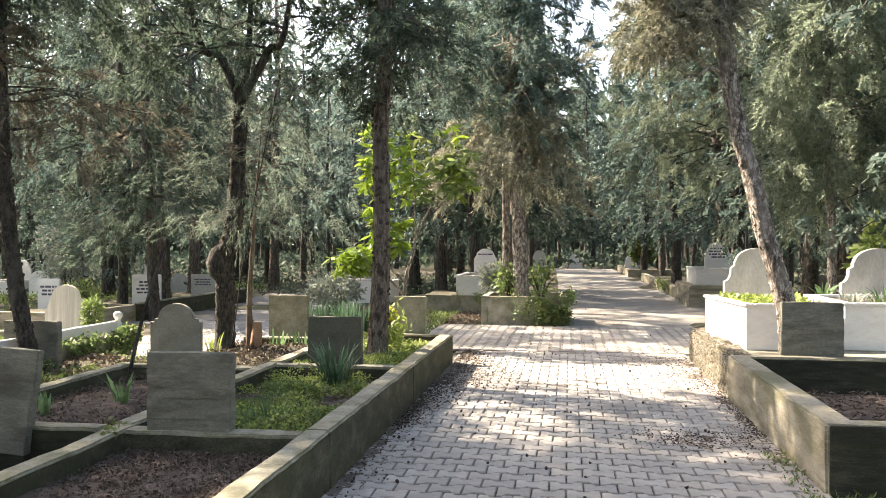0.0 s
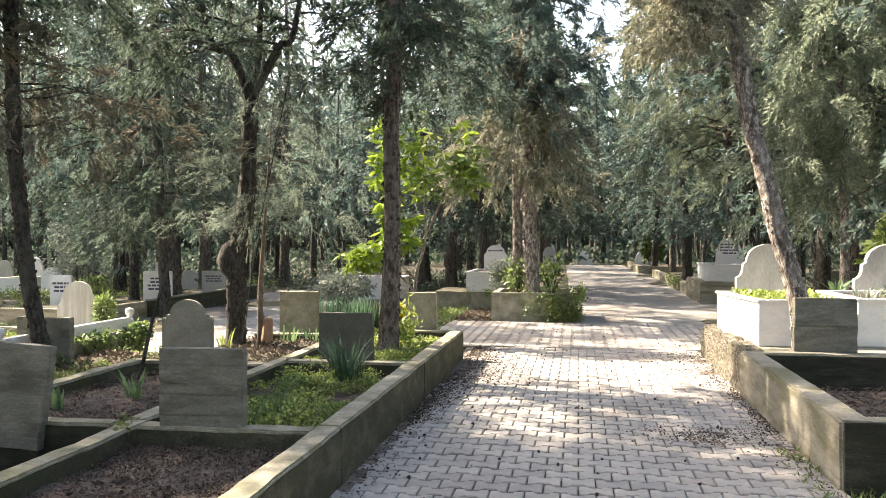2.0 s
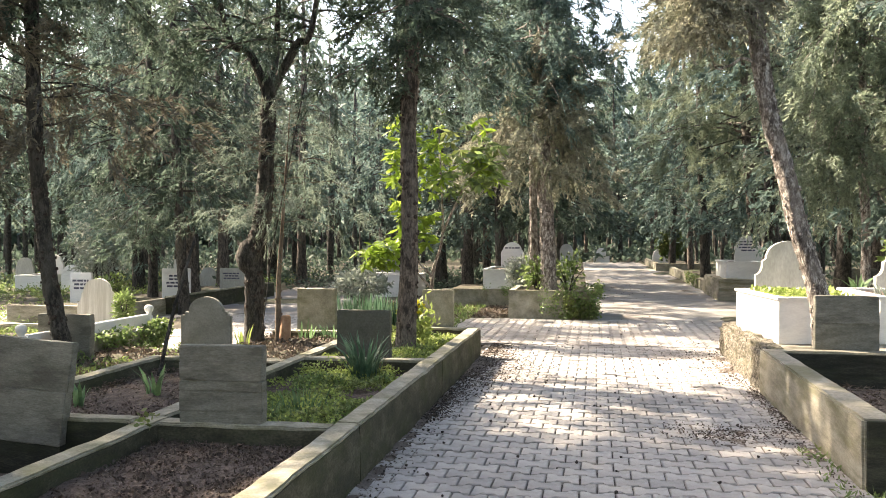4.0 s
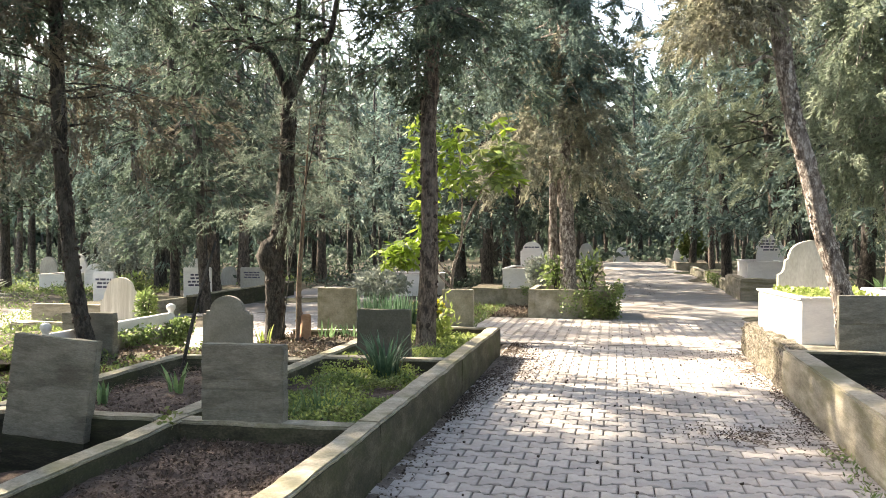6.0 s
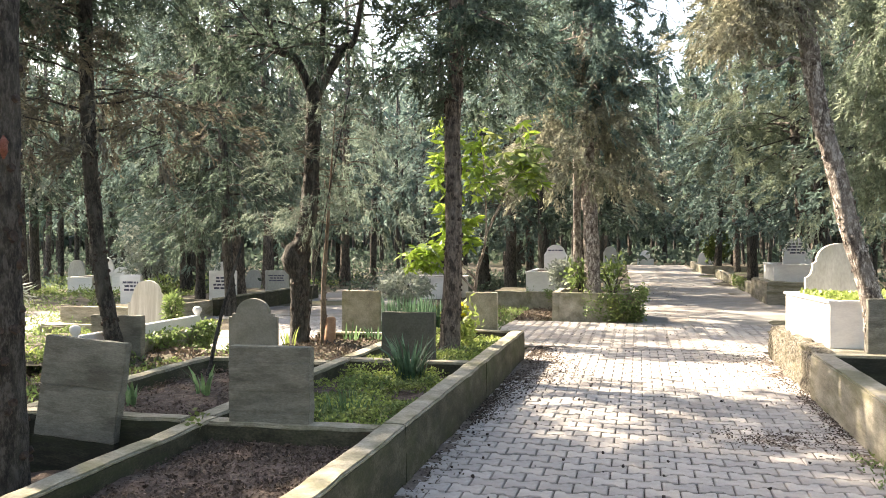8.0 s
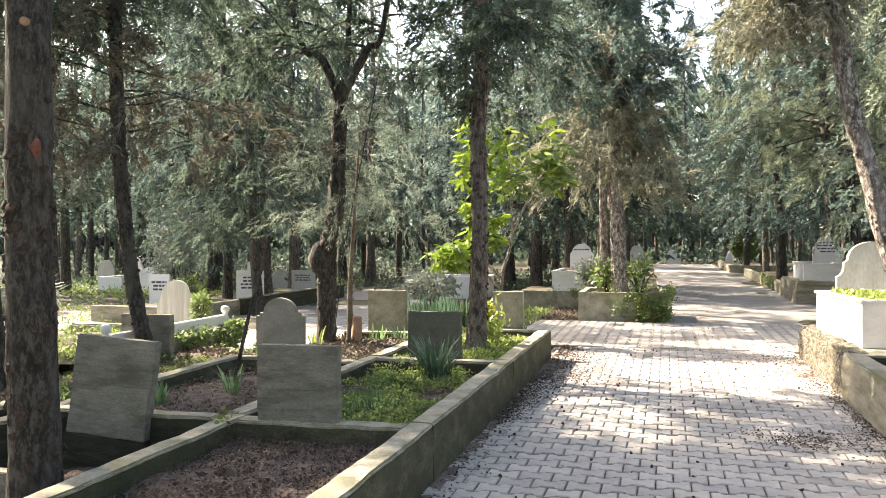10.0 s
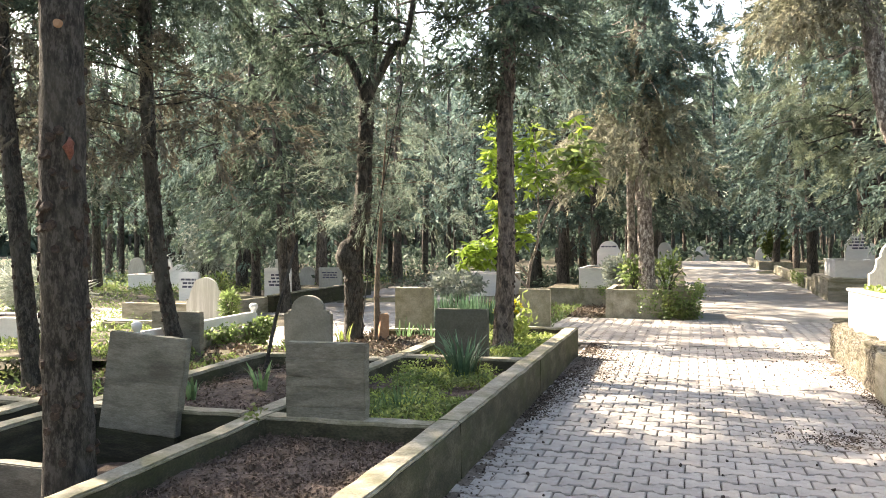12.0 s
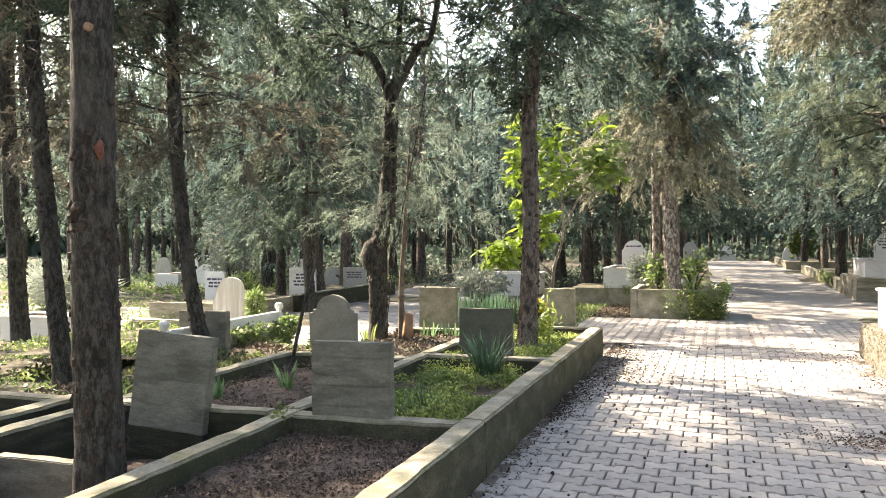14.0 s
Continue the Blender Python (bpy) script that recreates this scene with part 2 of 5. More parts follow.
def block(x0, x1, y0, y1, z0, z1, bevel=0.008, rough=0.0, cuts=0, seed=0):
    """A block with bevelled, slightly uneven edges."""
    bm = bmesh.new()
    bmesh.ops.create_cube(bm, size=1)
    bmesh.ops.transform(bm, matrix=Matrix.LocRotScale(((x0 + x1) / 2, (y0 + y1) / 2, (z0 + z1) / 2), None, (x1 - x0, y1 - y0, z1 - z0)), verts=bm.verts)
    for axis in range(3) if cuts else ():
        size = (x1 - x0, y1 - y0, z1 - z0)[axis]
        count = int(size * cuts)
        if count > 0:
            es = [e for e in bm.edges if abs((e.verts[0].co - e.verts[1].co)[axis]) > size * 0.9]
            bmesh.ops.subdivide_edges(bm, edges=es, cuts=count, use_grid_fill=True)
    if bevel:
        es = [e for e in bm.edges if len(e.link_faces) == 2 and e.calc_face_angle(0) > 0.7]
        bmesh.ops.bevel(bm, geom=es, offset=bevel, segments=2, affect="EDGES")
    if rough:
        for v in bm.verts:
            v.co += (noise.noise_vector(v.co * 3.1 + Vector((seed, 0, 0))) * 0.6 + noise.noise_vector(v.co * 11 + Vector((0, seed, 0))) * 0.4) * rough
    return bm


def tube(points, radii, sides=10, wobble=0.0, seed=0.0):
    """Vertices and faces of a tapered tube along the points."""
    verts, faces = [], []
    pts = [Vector(p) for p in points]
    for i, p in enumerate(pts):
        d = (pts[min(i + 1, len(pts) - 1)] - pts[max(i - 1, 0)]).normalized()
        u = d.cross(Vector((0, 1, 0.3))).normalized()
        v = d.cross(u)
        for s in range(sides):
            a = 2 * math.pi * s / sides
            w = u * math.cos(a) + v * math.sin(a)
            r = radii[i]
            if wobble:
                q = Vector((math.cos(a) * 1.6, math.sin(a) * 1.6, p.z * 3.5 + seed))
                r *= 1 + wobble * (noise.noise(q) + 0.6 * noise.noise(q * 2.9) + 0.55 * noise.noise(q * 7.3))
            verts.append(p + w * r)
    for i in range(len(pts) - 1):
        for s in range(sides):
            a, b = i * sides + s, i * sides + (s + 1) % sides
            faces.append((a, b, b + sides, a + sides))
    verts.append(pts[-1])
    top, base = len(verts) - 1, (len(pts) - 1) * sides
    faces += [(base + s, base + (s + 1) % sides, top) for s in range(sides)]
    return verts, faces


def joined(parts_list):
    verts, faces = [], []
    for v, f in parts_list:
        n0 = len(verts)
        verts += v
        faces += [tuple(i + n0 for i in q) for q in f]
    return verts, faces


def curve_points(ctrl, steps):
    """A smooth line through the control points."""
    c = [Vector(p) for p in ctrl]
    c = [c[0] * 2 - c[1]] + c + [c[-1] * 2 - c[-2]]
    out = []
    for i in range(1, len(c) - 2):
        for k in range(steps):
            t = k / steps
            a, b, d, e = c[i - 1], c[i], c[i + 1], c[i + 2]
            out.append(0.5 * (2 * b + (d - a) * t + (2 * a - 5 * b + 4 * d - e) * t * t + (3 * b - a - 3 * d + e) * t ** 3))
    out.append(c[-2])
    return out


def unit(a):
    return a / np.maximum(np.linalg.norm(a, axis=-1, keepdims=True), 1e-9)


def sprays(rng, base, way, length, leaflets, leaf, width, splay=1.0, droop=0.35):
    """Feathery sprays: narrow pointed leaflets set along stems that start at base and run along way."""
    n0 = len(base)
    s = (np.arange(leaflets) + 0.5) / leaflets
    side = unit(np.cross(way, rng.normal(size=(n0, 3))))
    other = np.cross(way, side)
    ang = rng.uniform(0, 2 * np.pi, (n0, leaflets, 1))
    out = side[:, None] * np.cos(ang) + other[:, None] * np.sin(ang)
    L = (length * rng.uniform(0.6, 1.3, n0))[:, None, None]
    root = base[:, None] + way[:, None] * (s[None, :, None] * L)
    root[..., 2] -= droop * (s[None] ** 2) * L[..., 0]
    d = unit(way[:, None] + out * splay + np.array([0, 0, -droop]))
    l = leaf * rng.uniform(0.6, 1.3, (n0, leaflets, 1))
    tip = root + d * l
    across = unit(np.cross(d, rng.normal(size=d.shape))) * width
    return np.stack([root + across, tip, root - across], 2).reshape(-1, 3, 3)


def leaves(rng, base, way, length, width, fold=0.0):
    """Broad leaves: pointed quads that start at base."""
    l = length * rng.uniform(0.6, 1.25, (len(base), 1))
    across = unit(np.cross(way, rng.normal(size=way.shape))) * width * rng.uniform(0.7, 1.2, (len(base), 1))
    mid = base + way * l * 0.5
    return np.stack([base, mid + across, base + way * l, mid - across], 1)

# ---- trees ----
def crown(rng, trunk_pts, low, top, reach, branches, per_metre, length, leaflets, leaf, width, rise=0.25, droop=0.5, profile=1.0, taper=0.9, bias=1.0, twig=1.0):
    """Limbs round a trunk and the sprays on them; returns (limb tubes, spray quads)."""
    zs = np.array([p.z for p in trunk_pts])
    xs, ys = np.array([p.x for p in trunk_pts]), np.array([p.y for p in trunk_pts])
    limbs, base, way = [], [], []
    for b in range(branches):
        u = ((b + rng.uniform(0, 1)) / branches) ** bias
        z = low + (top - low) * u
        r = reach * (1 - taper * u ** 1.3) * (0.55 + 0.45 * min(1, u * 5)) ** profile * rng.uniform(0.65, 1.2)
        a = rng.uniform(0, 2 * math.pi)
        o = np.array([np.interp(z, zs, xs), np.interp(z, zs, ys), z])
        d = np.array([math.cos(a), math.sin(a), 0])
        count = 5
        line = []
        for k in range(count + 1):
            s = k / count
            line.append(o + d * r * s + np.array([0, 0, r * (rise * s - droop * s * s)]) + rng.normal(size=3) * 0.05 * r * s)
        thick = (0.007 + 0.009 * r) * twig
        limbs.append(tube([Vector(p) for p in line], [thick * (1 - 0.85 * k / count) for k in range(count + 1)], 4))
        tuft = 6
        clumps = max(2, int(per_metre * r / tuft))
        s = np.repeat(rng.uniform(0.1, 1.0, clumps) ** 0.75, tuft)
        amount = len(s)
        idx = np.minimum((s * count).astype(int), count - 1)
        f = (s * count - idx)[:, None]
        arr = np.array(line)
        pos = arr[idx] * (1 - f) + arr[idx + 1] * f
        centre = np.repeat(rng.normal(size=(clumps, 3)), tuft, 0) * np.array([1, 1, 0.55]) * (0.07 + 0.16 * r * s[:, None])
        hang = np.repeat(rng.normal(size=(clumps, 3)) * 0.45, tuft, 0)
        base.append(pos + centre + rng.normal(size=(amount, 3)) * 0.045)
        way.append(unit(d * 0.6 + centre / (0.15 + 0.17 * r) + hang + rng.normal(size=(amount, 3)) * 0.33 + np.array([0, 0, -droop * 0.6])))
    base, way = np.concatenate(base), np.concatenate(way)
    return limbs, sprays(rng, base, way, length, leaflets, leaf, width)


def stubs(rng, trunk_pts, radii, count, low, high):
    """Knots and broken branch ends on a trunk."""
    out = []
    for _ in range(count):
        i = rng.integers(1, len(trunk_pts) - 1)
        p = trunk_pts[i]
        if not low < p.z < high:
            continue
        a = rng.uniform(0, 2 * math.pi)
        d = Vector((math.cos(a), math.sin(a), rng.uniform(-0.1, 0.5)))
        r = radii[i]
        l = r + rng.uniform(0.006, 0.016)
        w = rng.uniform(0.06, 0.16) * r + 0.004
        out.append(tube([p + d * r * 0.5, p + d * (r + 0.012), p + d * l], [w * 1.7, w * 1.15, w * 0.4], 7))
    return out


def tree(name, label, ctrl, r0, r1, bark, foliage, seed, crown_args, steps=7, sides=14, wobble=0.13, knots=30, flare=1.35, bare=()):
    """A tree at its base: trunk along ctrl, limbs and a crown of sprays."""
    rng = np.random.default_rng(seed)
    root = Vector(ctrl[0])
    pts = [p - root for p in curve_points(ctrl, steps)]
    high = pts[-1].z
    radii = [r0 + (r1 - r0) * (p.z / high) for p in pts]
    for i, p in enumerate(pts):
        radii[i] *= 1 + (flare - 1) * math.exp(-max(p.z, 0) * 5)
    pts[0] -= Vector((0, 0, 0.15))
    ob = thing(name, label, "tree", at=root)
    limb_list, quads = [], []
    for args in crown_args:
        line = pts if "line" not in args else [Vector(p) - root for p in curve_points(args["line"], 6)]
        ls, qs = crown(rng, line, **{k: a for k, a in args.items() if k not in ("line", "mat")})
        limb_list += ls
        if "mat" in args:
            put("dry_crown", tri_mesh("dry_crown", qs), args["mat"], ob, "pale tan-green drooping foliage" if args["mat"] is NEEDLE_TAN else "sparse dry brownish foliage")
        else:
            quads.append(qs)
    v, f = tube(pts, radii, sides, wobble, seed * 3.7)
    put("trunk", mesh_of("trunk", v, f, True), bark, ob)
    for c, ra, rb in bare:
        q = [p - root for p in curve_points(c, 6)]
        v, f = tube(q, [ra + (rb - ra) * k / (len(q) - 1) for k in range(len(q))], 9, 0.12, seed)
        put("limb", mesh_of("limb", v, f, True), bark, ob)
    cut = []
    for group in (limb_list, stubs(rng, pts, radii, knots, 0.2, high)):
        v, f = joined(group)
        v = np.array([tuple(q) for q in v]).reshape(-1, 3)
        cut.append(np.array([v[list(t)] for q in f for t in ([q] if len(q) == 3 else [q[:3], (q[0], q[2], q[3])])]).reshape(-1, 3, 3))
    twigs, scars = cut
    leaf_tris = np.concatenate(quads)
    me = tri_mesh("crown", np.concatenate([leaf_tris, twigs, scars]))
    me.materials.append(foliage)
    me.materials.append(bark)
    me.materials.append(CONE if bark in (BARK, BARK_RED) else bark)
    me.polygons.foreach_set("material_index", np.repeat([0, 1, 2], [len(leaf_tris), len(twigs), len(scars)]).astype(np.int32))
    put("crown", me, foliage, ob)
    return ob


# ---- ground, road and paving ----
def ground_sheet():
    def spread(n0, near, far):
        return [math.copysign(near * abs(u) + (far - near) * abs(u) ** 5, u) for u in np.linspace(-1, 1, n0)]
    xs, ys = spread(121, 45, 900), spread(121, 45, 900)
    verts = []
    for y in ys:
        for x in xs:
            yy = y + 16
            z = -0.05 + 0.025 * noise.noise((x * 0.5, yy * 0.5, 0))
            if x < -2.7 or x > 1.9:
                z += 0.04
            verts.append((x, yy, z))
    n0 = len(xs)
    faces = [(j * n0 + i, j * n0 + i + 1, (j + 1) * n0 + i + 1, (j + 1) * n0 + i) for j in range(n0 - 1) for i in range(n0 - 1)]
    return tagged(put("ground", mesh_of("ground", verts, faces, True), GROUND), "brown forest floor with litter and weeds", "ground", kind="structure")


ground_sheet()


def slab(name, outline, z0, z1, mat, label, category, kind="structure"):
    k = len(outline)
    verts = [(x, y, z0) for x, y in outline] + [(x, y, z1) for x, y in outline]
    faces = [tuple(range(k, 2 * k))] + [(i, (i + 1) % k, k + (i + 1) % k, k + i) for i in range(k)]
    return tagged(put(name, mesh_of(name, verts, faces), mat), label, category, kind=kind)


PATH = slab("pavement", [(-1.5, -8.0), (1.62, -8.0), (1.62, 11.27), (-1.5, 11.27)], -0.15, -0.024, JOINT, "footpath of grey interlocking concrete pavers", "pavement")
CROSS = slab("pavement_crossing", [(-9.0, 11.27), (9.0, 11.27), (9.0, 14.72), (-9.0, 14.72)], -0.15, -0.024, JOINT, "sunlit crossing path of grey pavers", "pavement")
SIDE = slab("pavement_side", [(-7.75, 8.6), (-4.35, 8.6), (-4.35, 11.26), (-7.75, 11.26)], -0.15, -0.014, JOINT, "side path of pale grey pavers", "pavement")
slab("road_crossing", [(-18, 9.9), (-9.01, 11.0), (-9.01, 14.7), (-18, 14.7)], -0.15, -0.005, ROAD, "pale sunlit crossing road among the graves", "road")
slab("road_side", [(-7.75, 14.73), (-4.35, 14.73), (-4.9, 23), (-8.4, 23)], -0.15, -0.008, ROAD, "pale dusty side road", "road")
slab("road", [(-0.10, 14.73), (3.1, 14.73), (2.3, 46.9), (-0.7, 46.9)], -0.15, -0.006, ROAD, "dusty grey road running into the wood", "road")

PL, PW, WAIST = 0.201, 0.153, 0.032


def paver_outline(gap=0.009, row_gap=0.02):
    """An interlocking paver, wide at its ends and narrow in the middle."""
    h, w = PL / 2 - gap / 2, PW / 2 - row_gap / 2
    a, b = PL * 0.16, PL * 0.27
    top = [(-h, w + WAIST * 0.5), (-b, w + WAIST * 0.5), (-a, w - WAIST * 0.5), (a, w - WAIST * 0.5), (b, w + WAIST * 0.5), (h, w + WAIST * 0.5)]
    return top + [(-x, -y) for x, y in top]


def paver_arrays():
    o = paver_outline()
    k = len(o)
    inset = [(x * (1 - 0.006 / (PL / 2)), y - math.copysign(0.006, y)) for x, y in o]
    verts = [(x, y, 0.0) for x, y in inset] + [(x, y, -0.006) for x, y in o] + [(x, y, -0.03) for x, y in o]
    faces = [tuple(reversed(range(k)))]
    for ring in (0, 1):
        for i in range(k):
            j = (i + 1) % k
            faces.append((ring * k + i, ring * k + j, (ring + 1) * k + j, (ring + 1) * k + i))
    return verts, faces


PV, PF = paver_arrays()


def lay_pavers(parent, x0, x1, y0, y1, pieces=lambda x, y: False, turned=False, edge=(-99.0, 99.0), uneven=1.0):
    """Rows in running bond; pieces() tells which are objects of their own, the rest is one joined part."""
    rng = np.random.default_rng(5)
    me = mesh_of("paver", PV, PF)
    me.materials.append(PAVER)
    base = np.array(PV)
    joined_v, joined_f, row = [], [], 0
    v = (x0 if turned else y0)
    end = (x1 if turned else y1)
    while v < end:
        u = (y0 if turned else x0) + (PL / 2 if row % 2 else 0) - (PL / 2 if turned else 0)
        while u < (y1 if turned else x1) + (PL / 2 if turned else 0):
            x, y = (v, u) if turned else (u, v)
            m = pose(x, y, rng.normal() * 0.0016 * uneven, rng.normal() * 0.7 * uneven, rng.normal() * 0.7 * uneven, rng.normal() * 0.6 + (90 if turned else 0))
            if pieces(x, y):
                ob = new("paver", me)
                ob.parent = parent
                ob.matrix_basis = m
            else:
                n0 = len(joined_v)
                mm = np.array(m)
                laid = base @ mm[:3, :3].T + mm[:3, 3]
                laid[:, 1] = np.clip(laid[:, 1], *edge)
                joined_v.extend(laid.tolist())
                joined_f.extend([tuple(i + n0 for i in q) for q in PF])
            u += PL
        v += PW
        row += 1
    if joined_v:
        tagged(put("pavers", mesh_of("pavers", joined_v, joined_f), PAVER_REST, parent), kind="stuff")


# ---- concrete grave curbs, headboards and soil ----
def soil_bed(name, x0, x1, y0, y1, z, parent, mat=SOIL, lumps=0.03, step=0.05, seed=0, mound=0.0):
    nx, ny = max(3, int((x1 - x0) / step)), max(3, int((y1 - y0) / step))
    verts = []
    for j in range(ny + 1):
        for i in range(nx + 1):
            x, y = x0 + (x1 - x0) * i / nx, y0 + (y1 - y0) * j / ny
            q = Vector((x * 2.2 + seed, y * 2.2, 0))
            m = math.sin(math.pi * i / nx) * math.sin(math.pi * j / ny) * mound
            verts.append((x, y, z + m + lumps * (noise.noise(q) + 0.5 * noise.noise(q * 3) + 0.35 * noise.noise(q * 8))))
    faces = [(j * (nx + 1) + i, j * (nx + 1) + i + 1, (j + 1) * (nx + 1) + i + 1, (j + 1) * (nx + 1) + i) for j in range(ny) for i in range(nx)]
    return put(name, mesh_of(name, verts, faces, True), mat, parent)


def grave(label, x0, x1, y0, y1, z, soil_z, sides="lrfb", w=0.15, mat=CONCRETE, soil=SOIL, seed=1, mound=0.0, z0=-0.1, name="grave_plot", lumps=0.03, body=CONCRETE_MOSS_SHADE):
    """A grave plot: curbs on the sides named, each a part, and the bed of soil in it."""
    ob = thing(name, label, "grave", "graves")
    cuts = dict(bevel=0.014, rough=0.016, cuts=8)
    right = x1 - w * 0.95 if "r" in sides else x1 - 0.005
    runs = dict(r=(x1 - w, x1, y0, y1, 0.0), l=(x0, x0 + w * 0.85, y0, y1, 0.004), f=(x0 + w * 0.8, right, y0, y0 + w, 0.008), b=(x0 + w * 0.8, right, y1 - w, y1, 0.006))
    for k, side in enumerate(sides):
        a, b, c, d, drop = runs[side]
        # sides of the curb: moss, with their shade put into the dark colour
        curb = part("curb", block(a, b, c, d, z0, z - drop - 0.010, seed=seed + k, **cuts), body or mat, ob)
        # the curb's sunlit top, painted as a thin paler block
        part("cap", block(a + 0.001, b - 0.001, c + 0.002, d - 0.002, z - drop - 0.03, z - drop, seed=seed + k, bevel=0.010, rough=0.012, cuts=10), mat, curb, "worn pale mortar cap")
    soil_bed("soil", x0 + 0.04, x1 - 0.04, y0 + 0.02, y1 - 0.02, soil_z, ob, soil, seed=seed, mound=mound, lumps=lumps)
    return ob


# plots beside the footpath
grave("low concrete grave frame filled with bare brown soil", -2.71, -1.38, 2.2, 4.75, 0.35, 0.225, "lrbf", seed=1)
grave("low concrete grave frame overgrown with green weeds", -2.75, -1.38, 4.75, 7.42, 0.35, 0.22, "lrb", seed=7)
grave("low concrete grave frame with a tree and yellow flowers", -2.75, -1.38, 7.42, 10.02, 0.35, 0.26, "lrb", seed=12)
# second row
# here and for the empty plot: near-black moss colour includes the pit's shade
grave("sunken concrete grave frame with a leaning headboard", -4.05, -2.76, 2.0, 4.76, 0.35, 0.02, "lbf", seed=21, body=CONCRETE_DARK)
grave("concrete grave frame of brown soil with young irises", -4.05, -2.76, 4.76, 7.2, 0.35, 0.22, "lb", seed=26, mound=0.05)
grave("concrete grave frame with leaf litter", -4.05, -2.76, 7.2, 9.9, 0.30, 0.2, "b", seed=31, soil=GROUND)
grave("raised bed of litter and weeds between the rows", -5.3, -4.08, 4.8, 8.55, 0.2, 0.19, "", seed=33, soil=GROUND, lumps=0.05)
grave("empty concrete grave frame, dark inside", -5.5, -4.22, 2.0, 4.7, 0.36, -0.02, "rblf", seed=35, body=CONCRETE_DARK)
# right of the footpath
RIGHT = grave("concrete grave frame with dry soil and a high wall", 1.48, 4.2, 5.10, 8.16, 0.41, 0.1, "fb", seed=41, w=0.17, lumps=0.02)
# dark panels on the faces turned from the sun: moss plus painted shade
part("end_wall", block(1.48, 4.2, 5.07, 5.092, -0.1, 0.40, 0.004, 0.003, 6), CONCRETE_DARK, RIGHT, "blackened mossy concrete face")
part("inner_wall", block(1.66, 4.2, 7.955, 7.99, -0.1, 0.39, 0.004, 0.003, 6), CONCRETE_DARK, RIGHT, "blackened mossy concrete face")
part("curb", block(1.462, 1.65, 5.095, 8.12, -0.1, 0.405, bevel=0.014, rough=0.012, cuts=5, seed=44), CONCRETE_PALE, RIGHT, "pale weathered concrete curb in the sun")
part("curb", block(1.475, 1.74, 8.12, 10.75, -0.1, 0.39, bevel=0.04, rough=0.07, cuts=22, seed=45), RUBBLE, RIGHT, "crumbling rough stone wall end")


def headboard(label, x0, x1, y, z0, z1, thick=0.09, lean=0.0, roll=0.0, turn=0.0, mat=BOARD, boards=5, seed=0, foot=None):
    """A cast concrete headboard whose face keeps the marks of the form boards."""
    w = x1 - x0
    ob = thing("grave_headboard", label, "headstone", "concrete headboards", at=((x0 + x1) / 2, y, z0))
    ob.matrix_basis = pose((x0 + x1) / 2, y, z0, lean, roll, turn)
    rng = np.random.default_rng(seed)
    h = z1 - z0
    zz = 0.0
    for k in range(boards):
        top = h * (k + 1) / boards + (rng.uniform(-0.02, 0.02) if k < boards - 1 else 0)
        off = rng.uniform(-0.0035, 0.0035)
        part("panel", block(-w / 2 - off, w / 2 + off, -thick / 2 + off * 1.3, thick / 2 - off, zz - 0.004, top, bevel=0.006, rough=0.010, cuts=14, seed=seed + k), foot if foot and k == 0 else mat, ob)
        zz = top
    return ob


headboard("grey board-marked concrete headboard on the curb", -2.462, -1.95, 4.69, 0.335, 0.797, seed=3, thick=0.09, turn=2)
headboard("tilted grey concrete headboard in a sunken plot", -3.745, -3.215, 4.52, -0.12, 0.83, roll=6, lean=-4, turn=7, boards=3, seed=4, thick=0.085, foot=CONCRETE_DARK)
headboard("dark grey concrete headboard among weeds", -2.405, -1.90, 7.6, 0.2, 0.755, seed=5, boards=1, mat=BOARD_DARK)
headboard("weathered concrete headboard beside the tree", -2.105, -1.72, 10.09, 0.1, 0.79, seed=6, boards=2, mat=CONCRETE)
headboard("weathered concrete headboard near the tall irises", -3.78, -3.278, 10.3, 0.0, 0.775, seed=7, boards=2, mat=CONCRETE)
headboard("grey concrete headboard on the curb beside the leaning tree", 1.963, 2.51, 8.25, 0.40, 0.892, seed=8, boards=2)
headboard("low grey concrete slab beside a trunk", -3.80, -3.26, 3.55, -0.05, 0.27, seed=9, boards=1)
headboard("grey concrete headboard behind the leaning trunk", -5.56, -4.99, 7.66, 0.05, 0.665, seed=10, boards=1)


def arched(w, h, shoulder, thick, steps=16):
    """A headstone with a round top on two small shoulders."""
    r = w / 2 - shoulder
    zc = h - r * 0.95
    pts = [(-w / 2, 0), (w / 2, 0), (w / 2, zc - 0.018), (w / 2 - shoulder * 0.5, zc - 0.016), (w / 2 - shoulder * 0.5, zc + 0.018), (r, zc + 0.02)]
    for k in range(1, steps):
        a = math.pi * k / steps
        pts.append((r * math.cos(a), zc + 0.02 + (h - zc - 0.02) * math.sin(a)))
    pts += [(-r, zc + 0.02), (-w / 2 + shoulder * 0.5, zc + 0.018), (-w / 2 + shoulder * 0.5, zc - 0.016), (-w / 2, zc - 0.018)]
    bm = bmesh.new()
    f = bm.faces.new([bm.verts.new((x, -thick / 2, z)) for x, z in pts])
    ex = bmesh.ops.extrude_face_region(bm, geom=[f])
    bmesh.ops.translate(bm, vec=(0, thick, 0), verts=[e for e in ex["geom"] if isinstance(e, bmesh.types.BMVert)])
    bmesh.ops.recalc_face_normals(bm, faces=bm.faces)
    es = [e for e in bm.edges if e.calc_face_angle(0) > 1.2 and abs(e.verts[0].co.y - e.verts[1].co.y) < 1e-5]
    bmesh.ops.bevel(bm, geom=es, offset=0.008, segments=2, affect="EDGES")
    return bm


